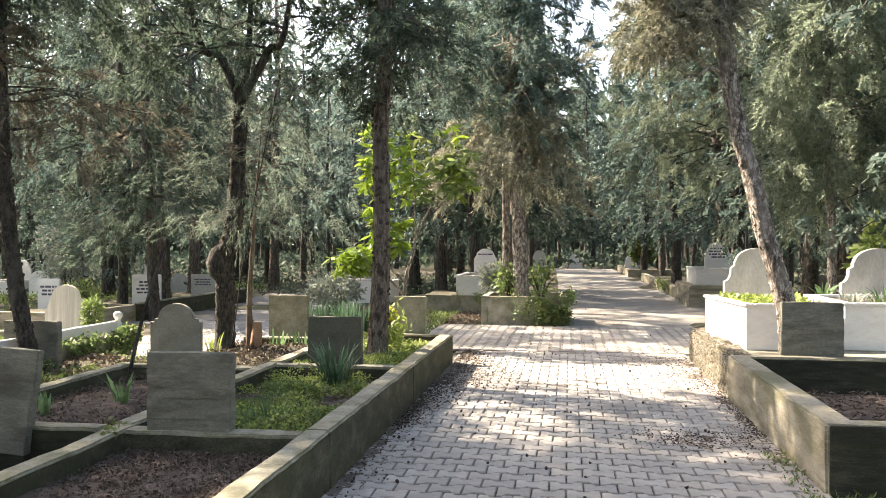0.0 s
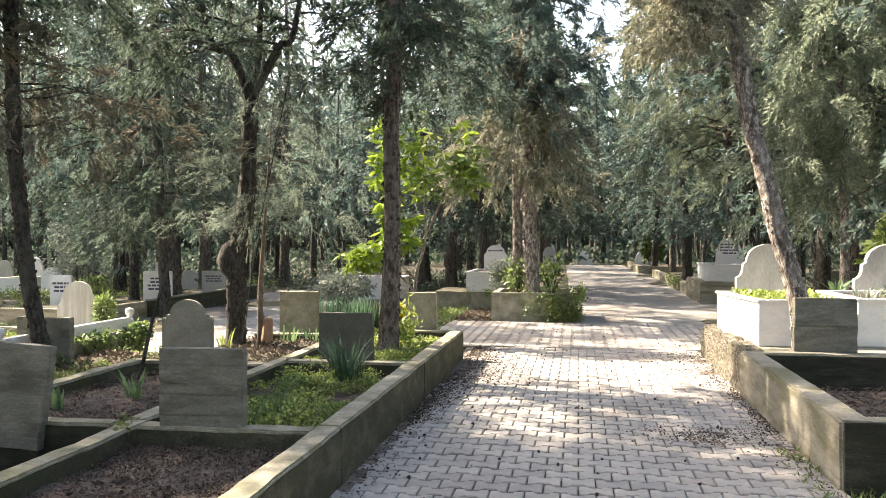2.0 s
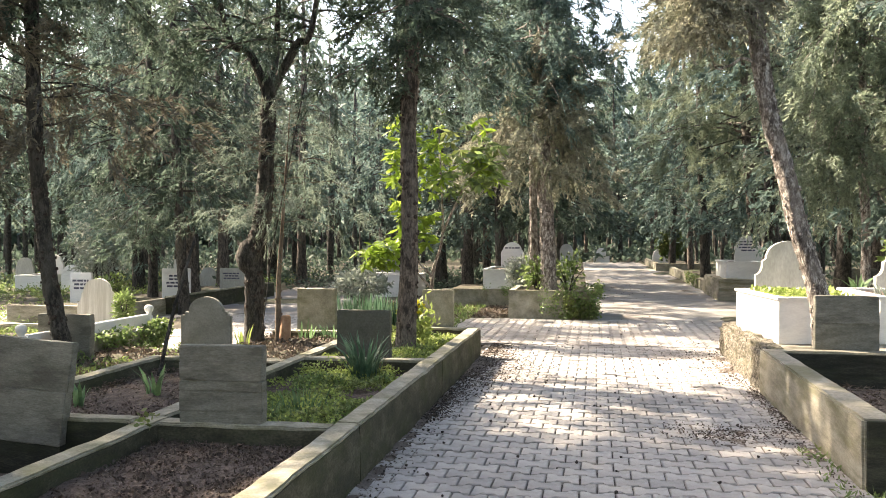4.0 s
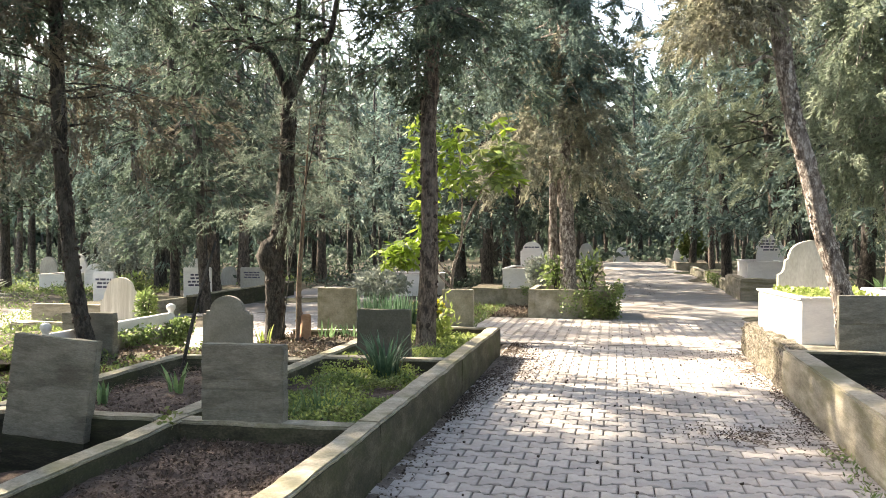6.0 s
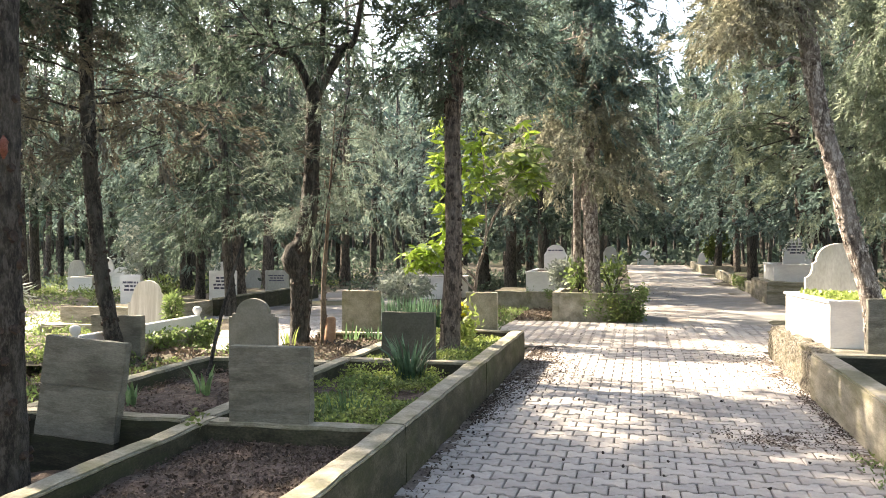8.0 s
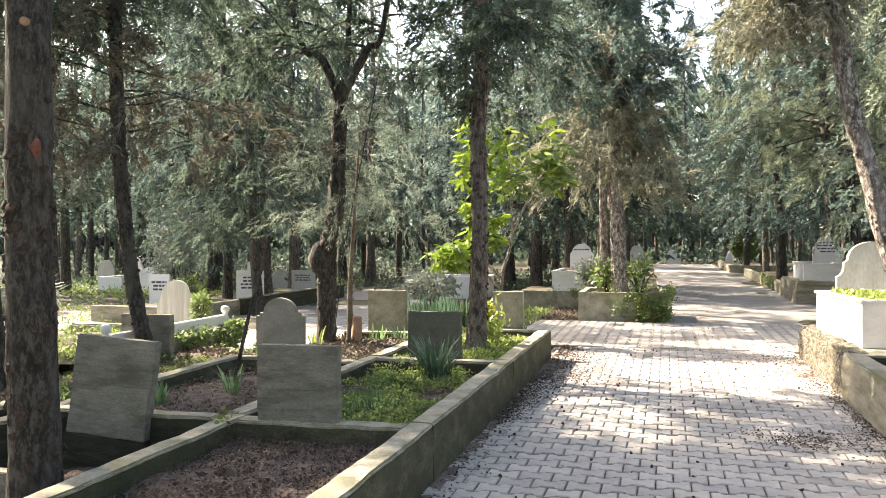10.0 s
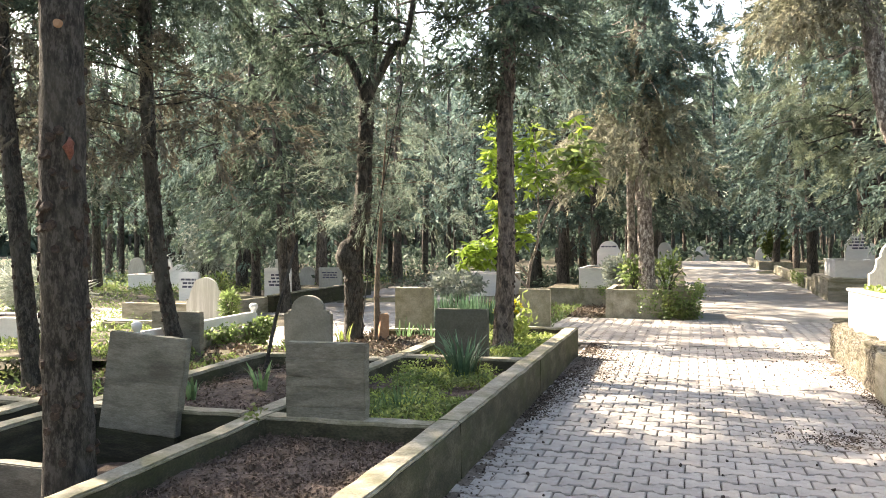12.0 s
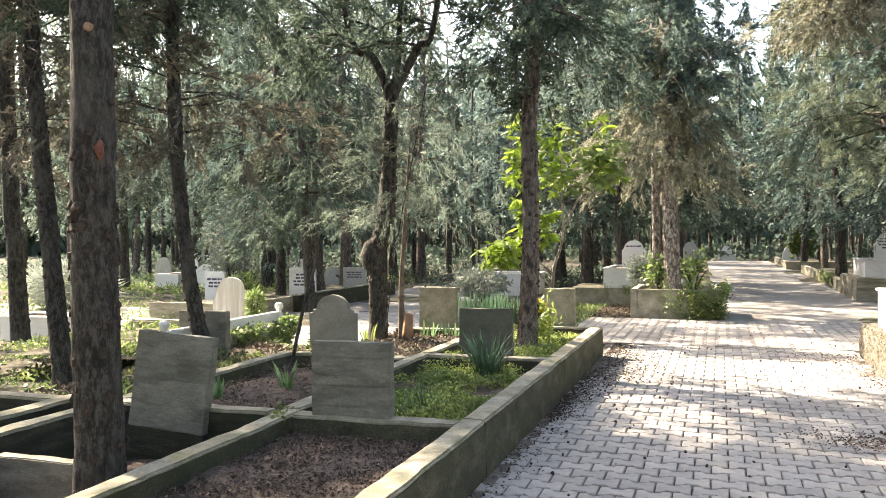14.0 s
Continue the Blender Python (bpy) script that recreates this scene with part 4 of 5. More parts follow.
while len(far_spots) < 60 and tries < 20000:
    tries += 1
    x, y = rng.uniform(-55, 42), rng.uniform(25, 78)
    if abs(x) < 6 + y * 0.75 and free_spot(x, y) and all((x - a) ** 2 + (y - b) ** 2 > 5.5 for a, b in far_spots + near_spots):
        far_spots.append((x, y))
for dense, spots in ((True, near_spots), (False, far_spots)):
    models = [forest_model(k, dense) for k in range(4)]
    for k, (x, y) in enumerate(spots):
        m = pose(x, y, 0, rng.normal() * 1.5, rng.normal() * 1.5, rng.uniform(0, 360))
        if k < 4:
            models[k].matrix_basis = m
        else:
            copy_thing(models[k % 4], m)
    for k, (x, y) in enumerate(curtain if dense else ()):
        copy_thing(models[(1, 2, 1)[k % 3]], pose(x, y, 0, 0, 0, 70 * k))
    if dense:
        copy_thing(models[0], pose(-1.25, 22.6, 0, 0, 0, 40))


def far_wood():
    """The wood in the distance: clumps of foliage that thin out towards the top."""
    r = np.random.default_rng(9)
    n0 = 34000
    a = r.uniform(-1.35, 1.15, n0)
    d = r.uniform(78, 100, n0)
    top = 13 + 4 * np.sin(a * 37) + 3 * np.sin(a * 91 + 1)
    z = top * r.uniform(0, 1, n0) ** 1.15
    base = np.stack([np.sin(a) * d, np.cos(a) * d, z], 1)
    way = unit(r.normal(size=(n0, 3)) + np.array([0, 0, -0.6]))
    tagged(put("far_wood", tri_mesh("far_wood", leaves(r, base, way, 2.2, 0.5)), NEEDLE), "dense dark wood in the distance", "wood", kind="stuff")


far_wood()


def thicket():
    """Thin trunks packed between the counted trees, and the foliage round their tops."""
    r = np.random.default_rng(19)
    tubes, base, way, taken = [], [], [], list(near_spots + far_spots)
    while len(tubes) < 330:
        y = 26 + 50 * r.uniform() ** 1.2
        x = r.uniform(-0.78, 0.62) * (y + 6)
        if not free_spot(x, y) or (abs(x - 0.9) < 3.0 and y < 56) or any((x - a) ** 2 + (y - b) ** 2 < 1.2 for a, b in taken):
            continue
        taken.append((x, y))
        high, w = r.uniform(8, 11), r.uniform(0.07, 0.15)
        lean = r.normal(size=2) * 0.25
        top = Vector((x + lean[0], y + lean[1], high))
        tubes.append(tube([Vector((x, y, -0.1)), Vector((x, y, 0)).lerp(top, 0.5) + Vector((r.normal() * 0.08, 0, 0)), top], [w, w * 0.8, 0.03], 6))
        n0 = 95
        z = 2.3 + (high - 2.0) * r.uniform(0, 1, n0) ** 0.9
        a = r.uniform(0, 2 * np.pi, n0)
        d = 1.9 * (1 - 0.75 * (z - 2.3) / high) * r.uniform(0.1, 1, n0) ** 0.6
        base.append(np.stack([x + np.cos(a) * d, y + np.sin(a) * d, z], 1))
        way.append(np.stack([np.cos(a), np.sin(a), r.normal(size=n0) * 0.6 - 0.6], 1))
    v, f = joined(tubes)
    tagged(put("trunks", mesh_of("trunks", v, f, True), BARK), "thin dark trunks packed deep in the wood", "trunks", kind="stuff")
    quads = sprays(r, np.concatenate(base), unit(np.concatenate(way)), 0.75, 5, 0.36, 0.065)
    tagged(put("distant_foliage", tri_mesh("distant_foliage", quads), NEEDLE_BLUE), "blue-green conifer foliage deep in the wood", "foliage", kind="stuff")


thicket()


# ---- plants ----
def blades(rng, count, spread_xy, height, width, lean=0.35):
    """Sword-shaped blades that bend outwards, four quads each."""
    a = rng.uniform(0, 2 * np.pi, count)
    out = np.stack([np.cos(a), np.sin(a), 0 * a], 1)
    root = out * (rng.uniform(0, 1, (count, 1)) ** 0.7) * np.array([spread_xy[0], spread_xy[1], 0])
    h = height * rng.uniform(0.55, 1.1, (count, 1))
    bend = lean * rng.uniform(0.2, 1.4, (count, 1))
    side = np.stack([-np.sin(a + rng.normal(size=count) * 0.8), np.cos(a), 0 * a], 1) * width
    rings = []
    for s, w in ((0, 0.7), (0.35, 1.0), (0.7, 0.8), (1.0, 0.08)):
        c = root + out * bend * h * s * s + np.array([0, 0, 1]) * h * (s - 0.25 * bend * s ** 3)
        rings.append((c - side * w, c + side * w))
    # blade by blade, so that each one is one island
    v = np.stack([np.stack(r, 1) for r in rings], 1).reshape(-1, 3)
    faces = []
    for b in range(count):
        for i in range(3):
            k = b * 8 + i * 2
            faces.append((k, k + 1, k + 3, k + 2))
    return v.tolist(), faces


def iris(label, x, y, z, count, spread_xy, height, width=0.012, lean=0.35, mat=BLADE, seed=0, name="iris"):
    v, f = blades(np.random.default_rng(seed), count, spread_xy, height, width, lean)
    ob = put(name, mesh_of(name, v, f, True), mat)
    ob.location = (x, y, z - 0.02)
    return tagged(ob, label, "plant")


iris("tall clump of grey-green iris blades behind a headboard", -3.05, 11.0, 0.0, 520, (0.50, 0.30), 0.66, 0.017, 0.10, BLADE_BLUE, seed=1)
iris("dark green iris clump at the foot of a headboard", -1.93, 6.85, 0.22, 70, (0.11, 0.10), 0.44, 0.012, 0.55, BLADE_BLUE, seed=2)
iris("fresh green shoots in a grave frame", -1.98, 5.45, 0.21, 55, (0.16, 0.14), 0.25, 0.0055, 0.25, seed=3)
iris("fresh green shoots in a grave frame", -2.12, 5.25, 0.21, 30, (0.10, 0.10), 0.19, 0.0055, 0.3, seed=13)
iris("young bright green iris in bare soil", -3.24, 5.75, 0.26, 9, (0.05, 0.04), 0.30, 0.014, 0.5, seed=4)
iris("young iris shoot in bare soil", -3.58, 5.35, 0.26, 7, (0.04, 0.04), 0.20, 0.012, 0.3, seed=5)
iris("bright iris shoots beside a gnarled trunk", -3.95, 8.95, 0.2, 10, (0.08, 0.06), 0.30, 0.013, 0.3, LEAF_LIME, seed=6)
iris("bright iris shoots before a concrete headboard", -3.45, 9.6, 0.2, 12, (0.2, 0.06), 0.28, 0.012, 0.35, BLADE, seed=7)
iris("bright iris shoots before a concrete headboard", -3.1, 9.6, 0.2, 12, (0.2, 0.06), 0.30, 0.012, 0.5, BLADE, seed=8)
iris("pale spiky grass in a marble tomb", 2.95, 9.4, 0.8, 36, (0.12, 0.25), 0.20, 0.012, 0.8, LEAF_GREY, seed=9)
iris("pale spiky grass in a marble tomb", 3.3, 9.5, 0.8, 36, (0.15, 0.25), 0.24, 0.012, 0.8, BLADE, seed=10)
iris("dark agave-like plant in a bed", 3.05, 10.72, 0.74, 16, (0.05, 0.05), 0.30, 0.022, 0.7, BLADE, seed=11, name="agave")
trough = thing("planting_trough", "dark concrete planting trough with an agave", "planter")
part("trough_box", block(2.84, 3.2, 10.62, 10.86, 0.34, 0.74, 0.01, 0.004, 6), CONCRETE_DARK, trough)
dirt = thing("soil_patch", "bare brown soil patch beside the crossing", "soil")
soil_bed("soil", -3.6, -1.58, 14.73, 17.2, -0.01, dirt, GROUND, 0.03, 0.1, seed=5)


def cover(name, label, x0, x1, y0, y1, z, count, size, width, mat, seed, height=0.1, rise=0.6, patch=0.0, category="plants"):
    """Ground cover: many small leaves over a bed."""
    r = np.random.default_rng(seed)
    x, y = r.uniform(x0, x1, count), r.uniform(y0, y1, count)
    if patch:
        keep = np.array([noise.noise((a * 1.7 + seed, b * 1.7, 0)) > patch - 0.5 for a, b in zip(x, y)])
        x, y = x[keep], y[keep]
    bump = np.array([max(0.0, noise.noise((a * 3, b * 3, seed)) + 0.4) for a, b in zip(x, y)])
    base = np.stack([x, y, z + height * bump * r.uniform(0, 1, len(x))], 1)
    way = unit(r.normal(size=(len(x), 3)) * np.array([1, 1, 0.4]) + np.array([0, 0, rise]))
    return tagged(put(name, tri_mesh(name, leaves(r, base, way, size, width)), mat), label, category, kind="stuff")


cover("ground_cover", "leafy green weeds filling the grave frame", -2.6, -1.56, 4.85, 6.9, 0.22, 8800, 0.036, 0.010, LEAF, 1, 0.13, 0.5, patch=0.30)
cover("ground_cover", "lime green weeds in the grave frame", -2.6, -1.6, 4.9, 7.25, 0.22, 5200, 0.033, 0.009, LEAF_LIME, 2, 0.20, 0.6, patch=0.40)
cover("ground_cover", "sunlit lime weeds round the tree", -2.6, -1.6, 7.5, 9.8, 0.26, 6500, 0.04, 0.008, LEAF_LIME, 3, 0.11, 0.7, patch=0.35)
cover("ground_cover", "green weeds round the tree", -2.6, -1.6, 7.5, 9.8, 0.26, 3600, 0.04, 0.009, LEAF, 33, 0.09, 0.7)
cover("ground_cover", "round leaved lime green ground cover in a tomb", 1.76, 2.5, 9.0, 10.3, 0.80, 1500, 0.06, 0.022, LEAF_LIME, 4, 0.07)
cover("litter", "brown leaf litter on the soil", -4.0, -2.8, 7.25, 9.8, 0.22, 3000, 0.05, 0.012, DRY, 5, 0.04, 0.2)
cover("weeds", "green weeds and grass among the graves", -9.0, -4.2, 4.8, 9.2, 0.03, 9000, 0.07, 0.014, LEAF, 6, 0.12, patch=0.42)
cover("weeds", "green weeds on the raised bed", -5.3, -4.1, 4.8, 8.5, 0.2, 2600, 0.06, 0.013, LEAF, 18, 0.10, patch=0.55)
cover("weeds", "yellow green weeds in the marble border", -7.5, -5.55, 6.9, 9.3, 0.26, 3600, 0.045, 0.011, LEAF_LIME, 7, 0.12, patch=0.62)
cover("weeds", "green weeds in the marble border", -7.5, -5.55, 6.9, 9.3, 0.26, 4600, 0.05, 0.012, LEAF, 27, 0.14, patch=0.5)
cover("litter", "dry litter among the graves", -5.3, -4.1, 4.8, 8.5, 0.2, 3500, 0.06, 0.012, DRY, 8, 0.06, 0.2)
cover("weeds", "grass behind the headboards", -4.2, -2.2, 10.4, 17.0, -0.02, 6000, 0.10, 0.012, LEAF, 9, 0.10, 1.2)
cover("weeds", "weeds along the far graves", -17, -8, 10, 21, 0.0, 17000, 0.07, 0.015, LEAF, 10, 0.16, patch=0.5)
cover("weeds", "green weeds in front of the wood", -21, -9, 18, 27, 0.0, 13000, 0.10, 0.02, LEAF, 34, 0.3, 0.8, patch=0.35)
cover("weeds", "grass at the foot of the wall", 1.45, 3.5, 4.3, 5.05, -0.03, 2200, 0.065, 0.008, LEAF, 11, 0.12, 0.9)
cover("weeds", "grass along the wall foot", 1.3, 1.47, 4.5, 6.0, -0.01, 170, 0.05, 0.007, LEAF, 12, 0.06, 0.9)
cover("litter", "fine dry needles on the bare soil", -2.6, -1.6, 2.4, 4.6, 0.23, 2600, 0.03, 0.004, DRY, 19, 0.02, 0.2)
cover("litter", "fine dry needles on the iris plot", -3.9, -2.8, 4.8, 7.0, 0.26, 2200, 0.035, 0.004, DRY, 20, 0.03, 0.2)
cover("undergrowth", "grey green undergrowth behind the side road", -9.5, -3.6, 21.5, 32, 0.0, 5000, 0.13, 0.028, NEEDLE, 21, 0.5, 0.6, patch=0.45)
cover("litter", "dry leaves on the soil patch", -3.6, -1.6, 14.75, 17.1, 0.0, 2600, 0.07, 0.015, DRY, 22, 0.03, 0.2)
cover("litter", "dry twigs and needles in the walled bed", 1.66, 4.0, 5.4, 8.0, 0.11, 2600, 0.07, 0.006, DRY, 13, 0.03, 0.3)
cover("litter", "dry litter on the bank beside the road", 3.2, 9, 11, 22, 0.0, 7000, 0.10, 0.02, DRY, 14, 0.05, 0.2)
cover("undergrowth", "dark undergrowth between the trunks", -34, -9.6, 20.5, 45, 0.0, 16000, 0.20, 0.045, NEEDLE, 15, 0.6, 0.7, patch=0.45)
cover("undergrowth", "dark undergrowth between the trunks", 4.2, 30, 17, 45, 0.0, 13000, 0.18, 0.04, NEEDLE, 16, 0.55, 0.7, patch=0.5)
cover("undergrowth", "dark undergrowth between the trunks", -5.0, -1.2, 21.5, 50, 0.0, 6000, 0.18, 0.04, NEEDLE, 17, 0.5, 0.7, patch=0.5)


cover("undergrowth", "dark undergrowth deep in the wood", -44, 38, 46, 76, 0.0, 15000, 0.5, 0.14, NEEDLE, 23, 1.0, 0.7)


def bush(name, label, x, y, z, radii, count, size, width, mat, seed, stems=6, shell=0.55, category="bush", droop=0.0):
    """A bush: stems from the ground and leaves round their ends."""
    r = np.random.default_rng(seed)
    ob = thing(name, label, category, at=(x, y, z))
    tips = unit(r.normal(size=(stems, 3)) + np.array([0, 0, 0.5])) * np.array(radii) * 0.75 + np.array([0, 0, radii[2]])
    v, f = joined([tube([Vector((0, 0, -0.05)), Vector(t) * 0.5 + Vector((0, 0, 0.05)), Vector(t)], [0.018, 0.012, 0.004], 5) for t in tips])
    put("stem", mesh_of("stem", v, f, True), BARK, ob)
    d = unit(r.normal(size=(count, 3)))
    rad = (shell + (1 - shell) * r.uniform(0, 1, (count, 1))) * (0.75 + 0.35 * np.array([noise.noise(Vector(q) * 1.8 + Vector((seed, 0, 0))) for q in d]))[:, None]
    base = d * rad * np.array(radii) + np.array([0, 0, radii[2]])
    base[:, 2] = np.maximum(base[:, 2], 0.0)
    way = unit(d + r.normal(size=(count, 3)) * 0.7 + np.array([0, 0, -droop]))
    put("foliage", tri_mesh("foliage", leaves(r, base, way, size, width)), mat, ob)
    return ob


bush("rose_bush", "grey-green bush hanging over the marble tomb", -1.35, 17.6, 0.3, (0.75, 0.4, 0.42), 1500, 0.09, 0.025, LEAF_GREY, 1)
bush("bush", "leafy green shrub in the planter", -1.05, 15.2, 0.42, (0.42, 0.3, 0.36), 330, 0.12, 0.03, LEAF, 2, shell=0.15)
bush("bush", "leafy green shrub in the planter", -0.5, 15.3, 0.42, (0.36, 0.3, 0.42), 260, 0.11, 0.024, LEAF, 3, shell=0.1)
bush("bush", "silver-leaved shrub among the graves", -11.2, 17.5, 0.0, (0.9, 0.8, 1.3), 2600, 0.13, 0.02, LEAF_GREY, 4, shell=0.2)
bush("bush", "green bush beside the far road", 3.3, 39.0, 0.1, (0.8, 0.8, 1.1), 1500, 0.22, 0.06, LEAF, 5)
bush("bush", "sunlit bush among the graves", -9.1, 14.5, 0.1, (0.42, 0.4, 0.36), 420, 0.10, 0.022, LEAF, 6, shell=0.2)
bush("bush", "small conifer bush before the fluted headstone", -6.65, 11.0, 0.1, (0.16, 0.16, 0.32), 800, 0.08, 0.012, LEAF, 7)
bush("bush", "leafy bush with broad green leaves", 5.6, 15.5, 0.3, (0.9, 0.9, 0.9), 1800, 0.16, 0.05, LEAF, 8)
bush("bush", "pale feathery grass clump", -12.8, 14.0, 0.0, (1.2, 0.6, 0.5), 2400, 0.35, 0.012, LEAF_GREY, 9)
bush("bush", "bush beside the curb of the side road", -5.0, 17.5, 0.0, (0.8, 0.7, 0.4), 1400, 0.12, 0.03, LEAF_GREY, 10)


def ivy(label, boxes, count, seed, mat=LEAF, name="ivy"):
    """Ivy that clings to a wall: leaves over the faces of boxes."""
    r = np.random.default_rng(seed)
    quads = []
    for x0, x1, y0, y1, z0, z1 in boxes:
        p = np.stack([r.uniform(x0, x1, count), r.uniform(y0, y1, count), r.uniform(z0, z1, count)], 1)
        keep = np.array([noise.noise(Vector(q) * 2.6) > -0.30 + 0.62 * (z1 - q[2]) / (z1 - z0) for q in p])
        p += r.normal(size=p.shape) * 0.025
        p = p[keep]
        quads.append(leaves(r, p, unit(r.normal(size=p.shape) + np.array([0, -0.3, -0.5])), 0.05, 0.017))
    return tagged(put(name, tri_mesh(name, np.concatenate(quads)), mat), label, "ivy", kind="stuff")


ivy("green ivy hanging over the planter's curb", [(-0.98, 0.03, 14.62, 14.78, -0.03, 0.62), (-0.55, 0.05, 14.56, 14.72, 0.0, 0.48), (-0.05, 0.10, 14.7, 16.0, 0.0, 0.58)], 1150, 1)
ivy("ivy hedge over the low wall", [(-5.35, -5.18, 7.7, 9.6, 0.02, 0.40), (-5.6, -5.2, 9.5, 9.72, 0.0, 0.40)], 3600, 2)
ivy("weeds hanging over the inner curb", [(-2.66, -2.48, 4.45, 4.64, 0.22, 0.42), (-2.7, -2.4, 4.64, 4.8, 0.3, 0.42)], 90, 3)
ivy("ivy on the low roadside curb", [(2.68, 2.8, 24.0, 27.0, 0.0, 0.34)], 1500, 4)
ivy("moss and weeds over the brown curb", [(-2.3, -1.4, 17.05, 17.25, 0.1, 0.42)], 700, 5)


def broadleaf():
    """The young bright-leaved tree behind the slim conifer."""
    r = np.random.default_rng(31)
    ob = thing("broadleaf_tree", "young tree with bright yellow-green broad leaves in the sun", "tree", at=(-2.35, 11.75, -0.05))
    o = Vector((-2.35, 11.75, -0.05))
    lines = [[(-2.35, 11.75, -0.1), (-2.3, 11.75, 0.9), (-2.15, 11.7, 1.5), (-2.2, 11.7, 2.9)], [(-2.3, 11.75, 0.85), (-2.55, 11.6, 1.3), (-2.7, 11.6, 2.9)],
             [(-2.32, 11.75, 0.7), (-2.6, 11.6, 1.0), (-3.1, 11.4, 1.25)], [(-2.15, 11.7, 1.5), (-1.8, 11.7, 2.2), (-1.5, 11.7, 2.5)]]
    for k, line in enumerate(lines):
        q = [p - o for p in curve_points(line, 5)]
        v, f = tube(q, [0.035 - 0.027 * i / (len(q) - 1) for i in range(len(q))] if k == 0 else [0.02 - 0.015 * i / (len(q) - 1) for i in range(len(q))], 7, 0.1)
        put("trunk" if k == 0 else "limb", mesh_of("limb", v, f, True), BARK_PALE, ob)
    quads, shady = [], []
    for c, rad, rosettes in (((-2.05, 11.7, 2.55), (0.78, 0.6, 0.72), 74), ((-2.72, 11.6, 2.42), (0.20, 0.25, 0.85), 44), ((-2.5, 11.6, 1.5), (0.36, 0.3, 0.34), 34), ((-2.98, 11.42, 1.2), (0.34, 0.22, 0.2), 34), ((-1.55, 11.6, 2.38), (0.25, 0.3, 0.32), 30)):
        p = np.array(c) + unit(r.normal(size=(rosettes, 3))) * (r.uniform(0.1, 1, (rosettes, 1)) ** 0.5) * np.array(rad)
        for q in p:
            n0 = 9
            a = r.uniform(0, 2 * np.pi, n0)
            way = unit(np.stack([np.cos(a), np.sin(a), r.uniform(-1.3, 0.3, n0)], 1))
            # most right-hand rosettes get the darker leaf colour as painted shade
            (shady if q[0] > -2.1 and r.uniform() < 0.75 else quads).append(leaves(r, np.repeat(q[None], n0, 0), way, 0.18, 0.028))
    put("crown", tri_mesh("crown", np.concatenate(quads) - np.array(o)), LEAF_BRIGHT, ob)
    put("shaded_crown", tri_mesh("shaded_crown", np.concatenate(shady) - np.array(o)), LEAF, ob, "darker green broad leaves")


broadleaf()

tree("sapling", "slender conifer sapling with a cut reddish stem", [(-3.69, 9.4, 0.15), (-3.70, 9.4, 0.8), (-3.66, 9.4, 1.4), (-3.56, 9.45, 3.0)], 0.038, 0.004, BARK_ORANGE, NEEDLE_PALE, 41,
     [dict(low=1.4, top=2.95, reach=1.2, branches=26, per_metre=34, droop=0.4, length=0.24, leaflets=13, leaf=0.07, width=0.004, taper=0.5, twig=0.4)], knots=12, flare=1.6)
v, f = tube([(-3.62, 9.38, 0.1), (-3.6, 9.38, 0.5), (-3.6, 9.38, 0.52)], [0.075, 0.06, 0.04], 10, 0.15)
tagged(put("stump", mesh_of("stump", v, f, True), CUT_WOOD), "reddish cut stump beside the sapling", "stump")
v, f = tube(curve_points([(-3.69, 6.6, 0.2), (-3.62, 6.75, 0.8), (-3.5, 6.9, 1.4)], 5), [0.02 - 0.0008 * k for k in range(11)], 8, 0.1)
tagged(put("stake", mesh_of("stake", v, f, True), BARK), "dark leaning wooden stake in the soil", "stake")
v, f = tube(curve_points([(-3.75, 9.0, 0.3), (-3.55, 8.9, 1.4), (-3.3, 8.8, 2.4), (-3.05, 8.7, 3.4)], 6), [0.007] * 19, 6, 0.1)
tagged(put("cane", mesh_of("cane", v, f, True), BARK), "thin dark cane leaning into the trees", "cane")

flowers = thing("flowering_plant", "leafy plant with yellow flower heads", "plant", at=(-1.93, 8.95, 0.25))
r = np.random.default_rng(51)
base = r.normal(size=(260, 3)) * np.array([0.09, 0.08, 0.12]) + np.array([0, 0, 0.22])
put("foliage", tri_mesh("foliage", leaves(r, base, unit(r.normal(size=(260, 3)) + np.array([0, 0, 0.3])), 0.10, 0.022)), LEAF_LIME, flowers)
for hx, hy, hz in ((-0.02, 0, 0.46), (0.05, 0.02, 0.43), (0.02, -0.03, 0.36)):
    q = np.repeat(np.array([[hx, hy, hz]]), 40, 0)
    put("flower", tri_mesh("flower", leaves(r, q, unit(r.normal(size=(40, 3)) + np.array([0, 0, 0.4])), 0.05, 0.012)), FLOWER, flowers)


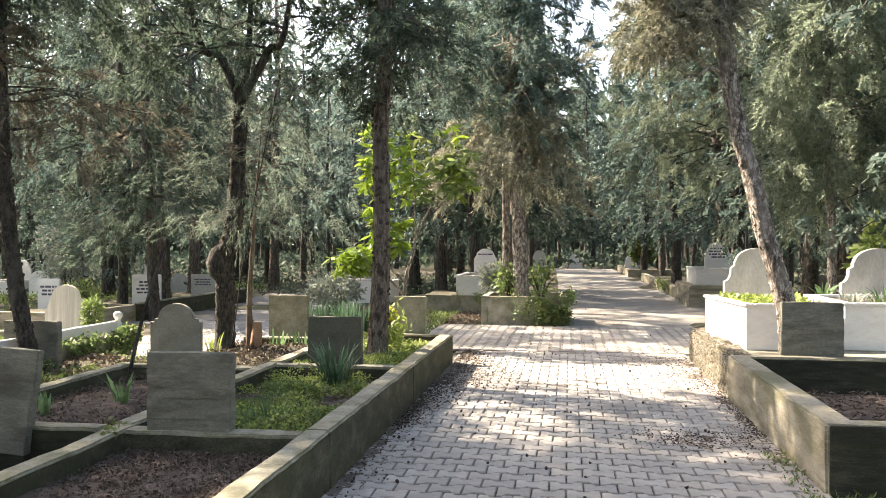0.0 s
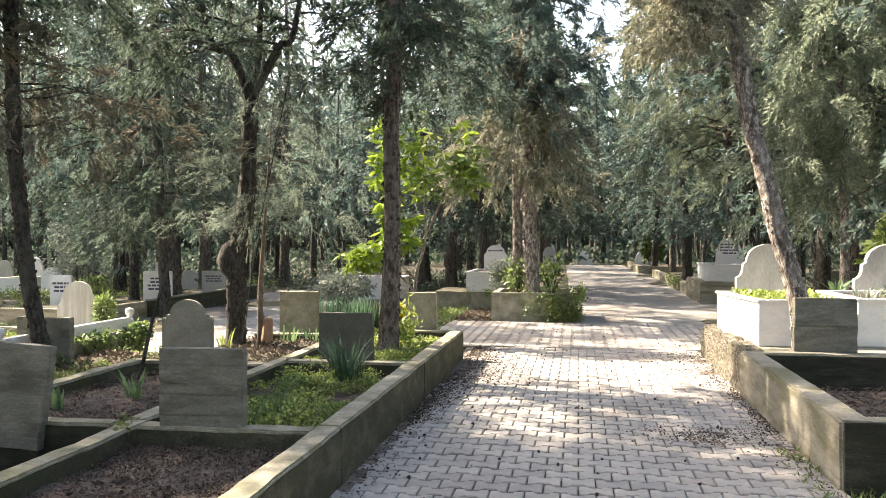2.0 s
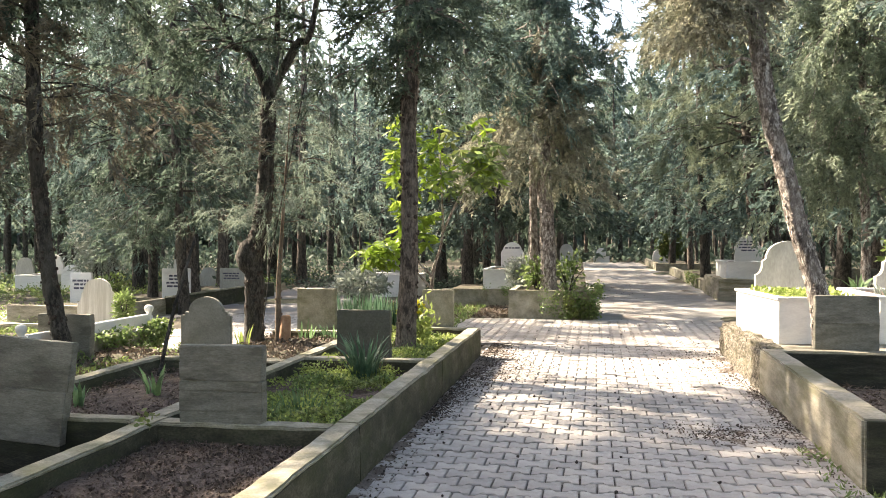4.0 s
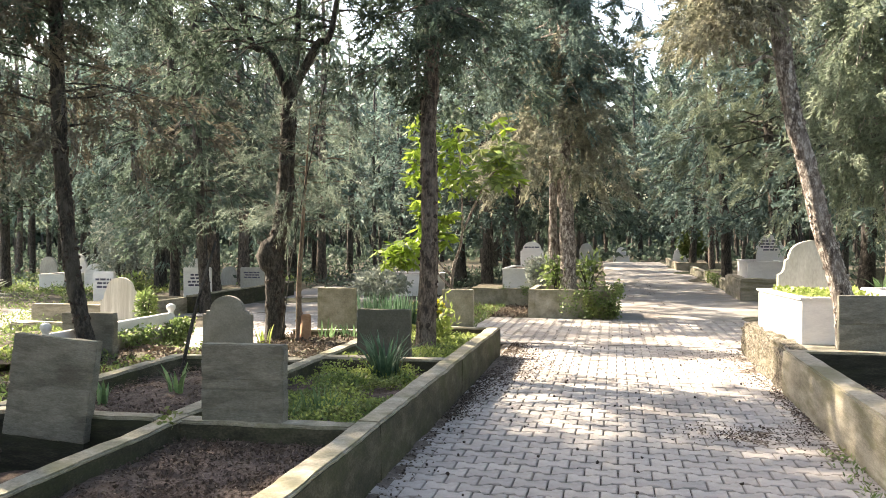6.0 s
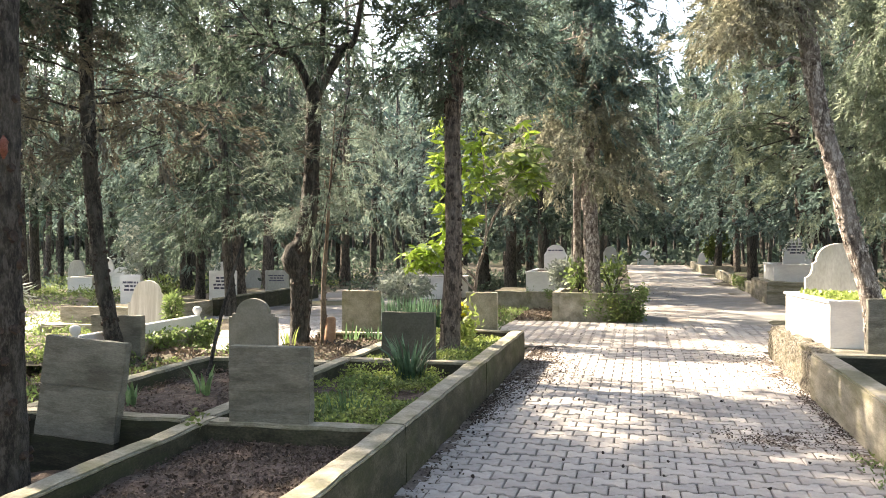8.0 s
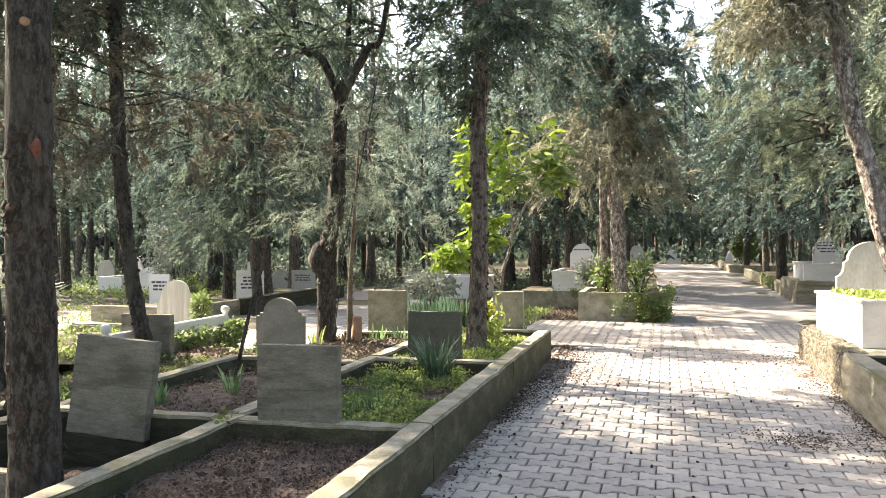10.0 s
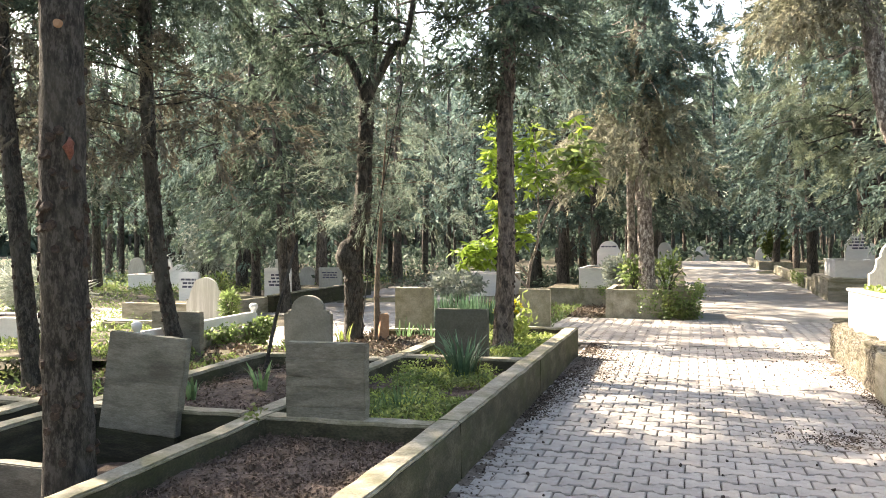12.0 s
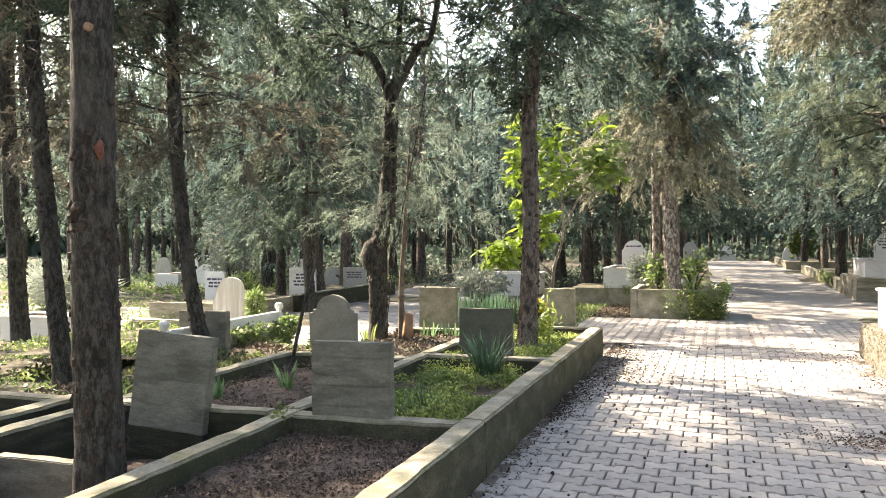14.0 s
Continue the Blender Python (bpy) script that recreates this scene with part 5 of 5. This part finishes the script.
# ---- litter and cones on the paving ----
def paving_litter():
    r = np.random.default_rng(61)
    n0 = 8200
    y = r.uniform(3.2, 11.2, n0)
    x = -1.37 + np.abs(r.normal(size=n0)) * (0.10 + 0.30 * np.exp(-((y - 9.2) / 1.1) ** 2))
    yr = np.linspace(4.5, 11, 2200)
    xr = 1.46 - np.abs(r.normal(size=2200)) * (0.07 + 0.10 * np.maximum(0, np.sin(yr * 2.3)) + 0.35 * np.exp(-((yr - 10.3) / 0.8) ** 2))
    px, py = np.concatenate([x, xr]), np.concatenate([y, yr])
    keep = (py > 6.5) | (r.uniform(size=len(py)) < 0.14)
    px, py = px[keep], py[keep]
    extra = 700
    px, py = np.concatenate([px, r.normal(size=extra) * 0.28 + 0.95]), np.concatenate([py, r.normal(size=extra) * 0.16 + 6.35])
    base = np.stack([px, py, r.uniform(0.002, 0.012, len(px))], 1)
    way = unit(r.normal(size=(len(px), 3)) * np.array([1, 1, 0.25]))
    tagged(put("leaf_litter", tri_mesh("leaf_litter", leaves(r, base, way, 0.022, 0.006)), LITTER), "dark brown leaf litter swept against the curbs", "litter", kind="stuff")
    ico = bmesh.new()
    bmesh.ops.create_icosphere(ico, subdivisions=1, radius=1)
    iv, fi = np.array([v.co[:] for v in ico.verts]), [tuple(v.index for v in q.verts) for q in ico.faces]
    ico.free()
    verts, faces = [], []
    for _ in range(290):
        u = r.uniform()
        if u < 0.25:
            x, y = -1.35 + abs(r.normal()) * 0.25, r.uniform(3.5, 11)
        elif u < 0.62:
            x, y = r.uniform(-0.1, 1.0) + (0.9 * r.uniform() if r.uniform() < 0.3 else 0), r.uniform(14.5, 27)
        else:
            x, y = r.uniform(-1.3, 1.4), r.uniform(3.6, 14)
        size = r.uniform(0.006, 0.0135)
        m = np.array(pose(0, 0, 0, *r.uniform(0, 360, 3)))[:3, :3]
        q = (iv * (1 + r.normal(size=(len(iv), 1)) * 0.22) * size * np.array([1, 1, 0.75])) @ m.T + np.array([x, y, size * 0.7])
        n1 = len(verts)
        verts += q.tolist()
        faces += [tuple(i + n1 for i in t) for t in fi]
    tagged(put("cones", mesh_of("cones", verts, faces), CONE), "small dark cones scattered on the paving", "cones", kind="stuff")


paving_litter()


def soil_drift(label, x0, x1, y0, y1, high, seed, middle=False):
    """A thin smear of soil that lies over the pavers with a ragged outline and thins out away from its edge."""
    step = 0.018
    nx, ny = int(abs(x1 - x0) / step), int((y1 - y0) / step)
    verts = []
    for j in range(ny + 1):
        for i in range(nx + 1):
            x, y = min(x0, x1) + abs(x1 - x0) * i / nx, y0 + (y1 - y0) * j / ny
            u = abs(x - x0) / abs(x1 - x0)
            ends = max(0.0, math.sin(math.pi * j / ny)) ** 0.5
            fade = (math.sin(math.pi * u) if middle else 1 - u) * ends
            q = Vector((x * 2.6 + seed, y * 2.6, 0))
            n0 = 0.8 * noise.noise(q) + 0.5 * noise.noise(q * 3.1) + 0.6 * noise.noise(q * 8.0) + 0.6 * noise.noise(q * 19.0)
            verts.append((x, y, min(high * (1.4 * fade - 0.85 + 0.75 * n0), high * 1.2) - 0.004))
    w = nx + 1
    faces = [(j * w + i, j * w + i + 1, (j + 1) * w + i + 1, (j + 1) * w + i) for j in range(ny) for i in range(w - 1)]
    return tagged(put("soil_drift", mesh_of("soil_drift", verts, faces, True), DUST), label, "soil", kind="stuff")


soil_drift("brown soil and litter washed against the curb", -1.39, -0.50, 7.9, 10.9, 0.020, 1)
soil_drift("thin line of soil along the curb foot", -1.39, -1.15, 3.6, 8.0, 0.02, 2)
soil_drift("patch of dark soil on the pavers", 0.50, 1.38, 5.9, 6.8, 0.006, 3, middle=True)
soil_drift("dry soil at the foot of the rough wall", 1.50, 0.95, 8.6, 11.1, 0.012, 4)
soil_drift("dry soil and litter along the wall foot", 1.50, 1.14, 5.0, 8.6, 0.014, 5)


def soil_clods():
    r = np.random.default_rng(71)
    verts, faces = [], []
    for x0, x1, y0, y1, z, n0 in ((-2.6, -1.6, 2.3, 4.6, 0.228, 5200), (-3.9, -2.8, 4.8, 7.0, 0.25, 1800), (1.7, 4.0, 5.4, 8.0, 0.1, 500)):
        for _ in range(n0):
            s = 0.0035 + 0.013 * r.uniform() ** 2.5
            c = np.array([r.uniform(x0, x1), r.uniform(y0, y1), z + r.uniform(-0.01, 0.02)])
            q = np.array([[1, 0, 0], [-0.5, 0.9, 0], [-0.5, -0.9, 0], [0, 0, 1.1]]) * (1 + r.normal(size=(4, 1)) * 0.3) * s
            m = np.array(pose(0, 0, 0, *r.uniform(0, 360, 3)))[:3, :3]
            n1 = len(verts)
            verts += (q @ m.T + c).tolist()
            faces += [tuple(i + n1 for i in t) for t in ((0, 1, 3), (1, 2, 3), (2, 0, 3), (0, 2, 1))]
    tagged(put("soil_clods", mesh_of("soil_clods", verts, faces), SOIL), "brown clods and needles on the soil", "soil", kind="stuff")


soil_clods()

# ---- pavers, last ----
lay_pavers(PATH, -1.32, 1.56, 0.6 - 12 * PW, 11.22, pieces=lambda x, y: 3.7 < y < 6.75, edge=(-99.0, 11.255))
lay_pavers(CROSS, -8.9, 7.0, 11.38, 14.65, turned=True, edge=(11.285, 14.71), uneven=0.4)
lay_pavers(SIDE, -7.7, -4.4, 8.7, 11.22)
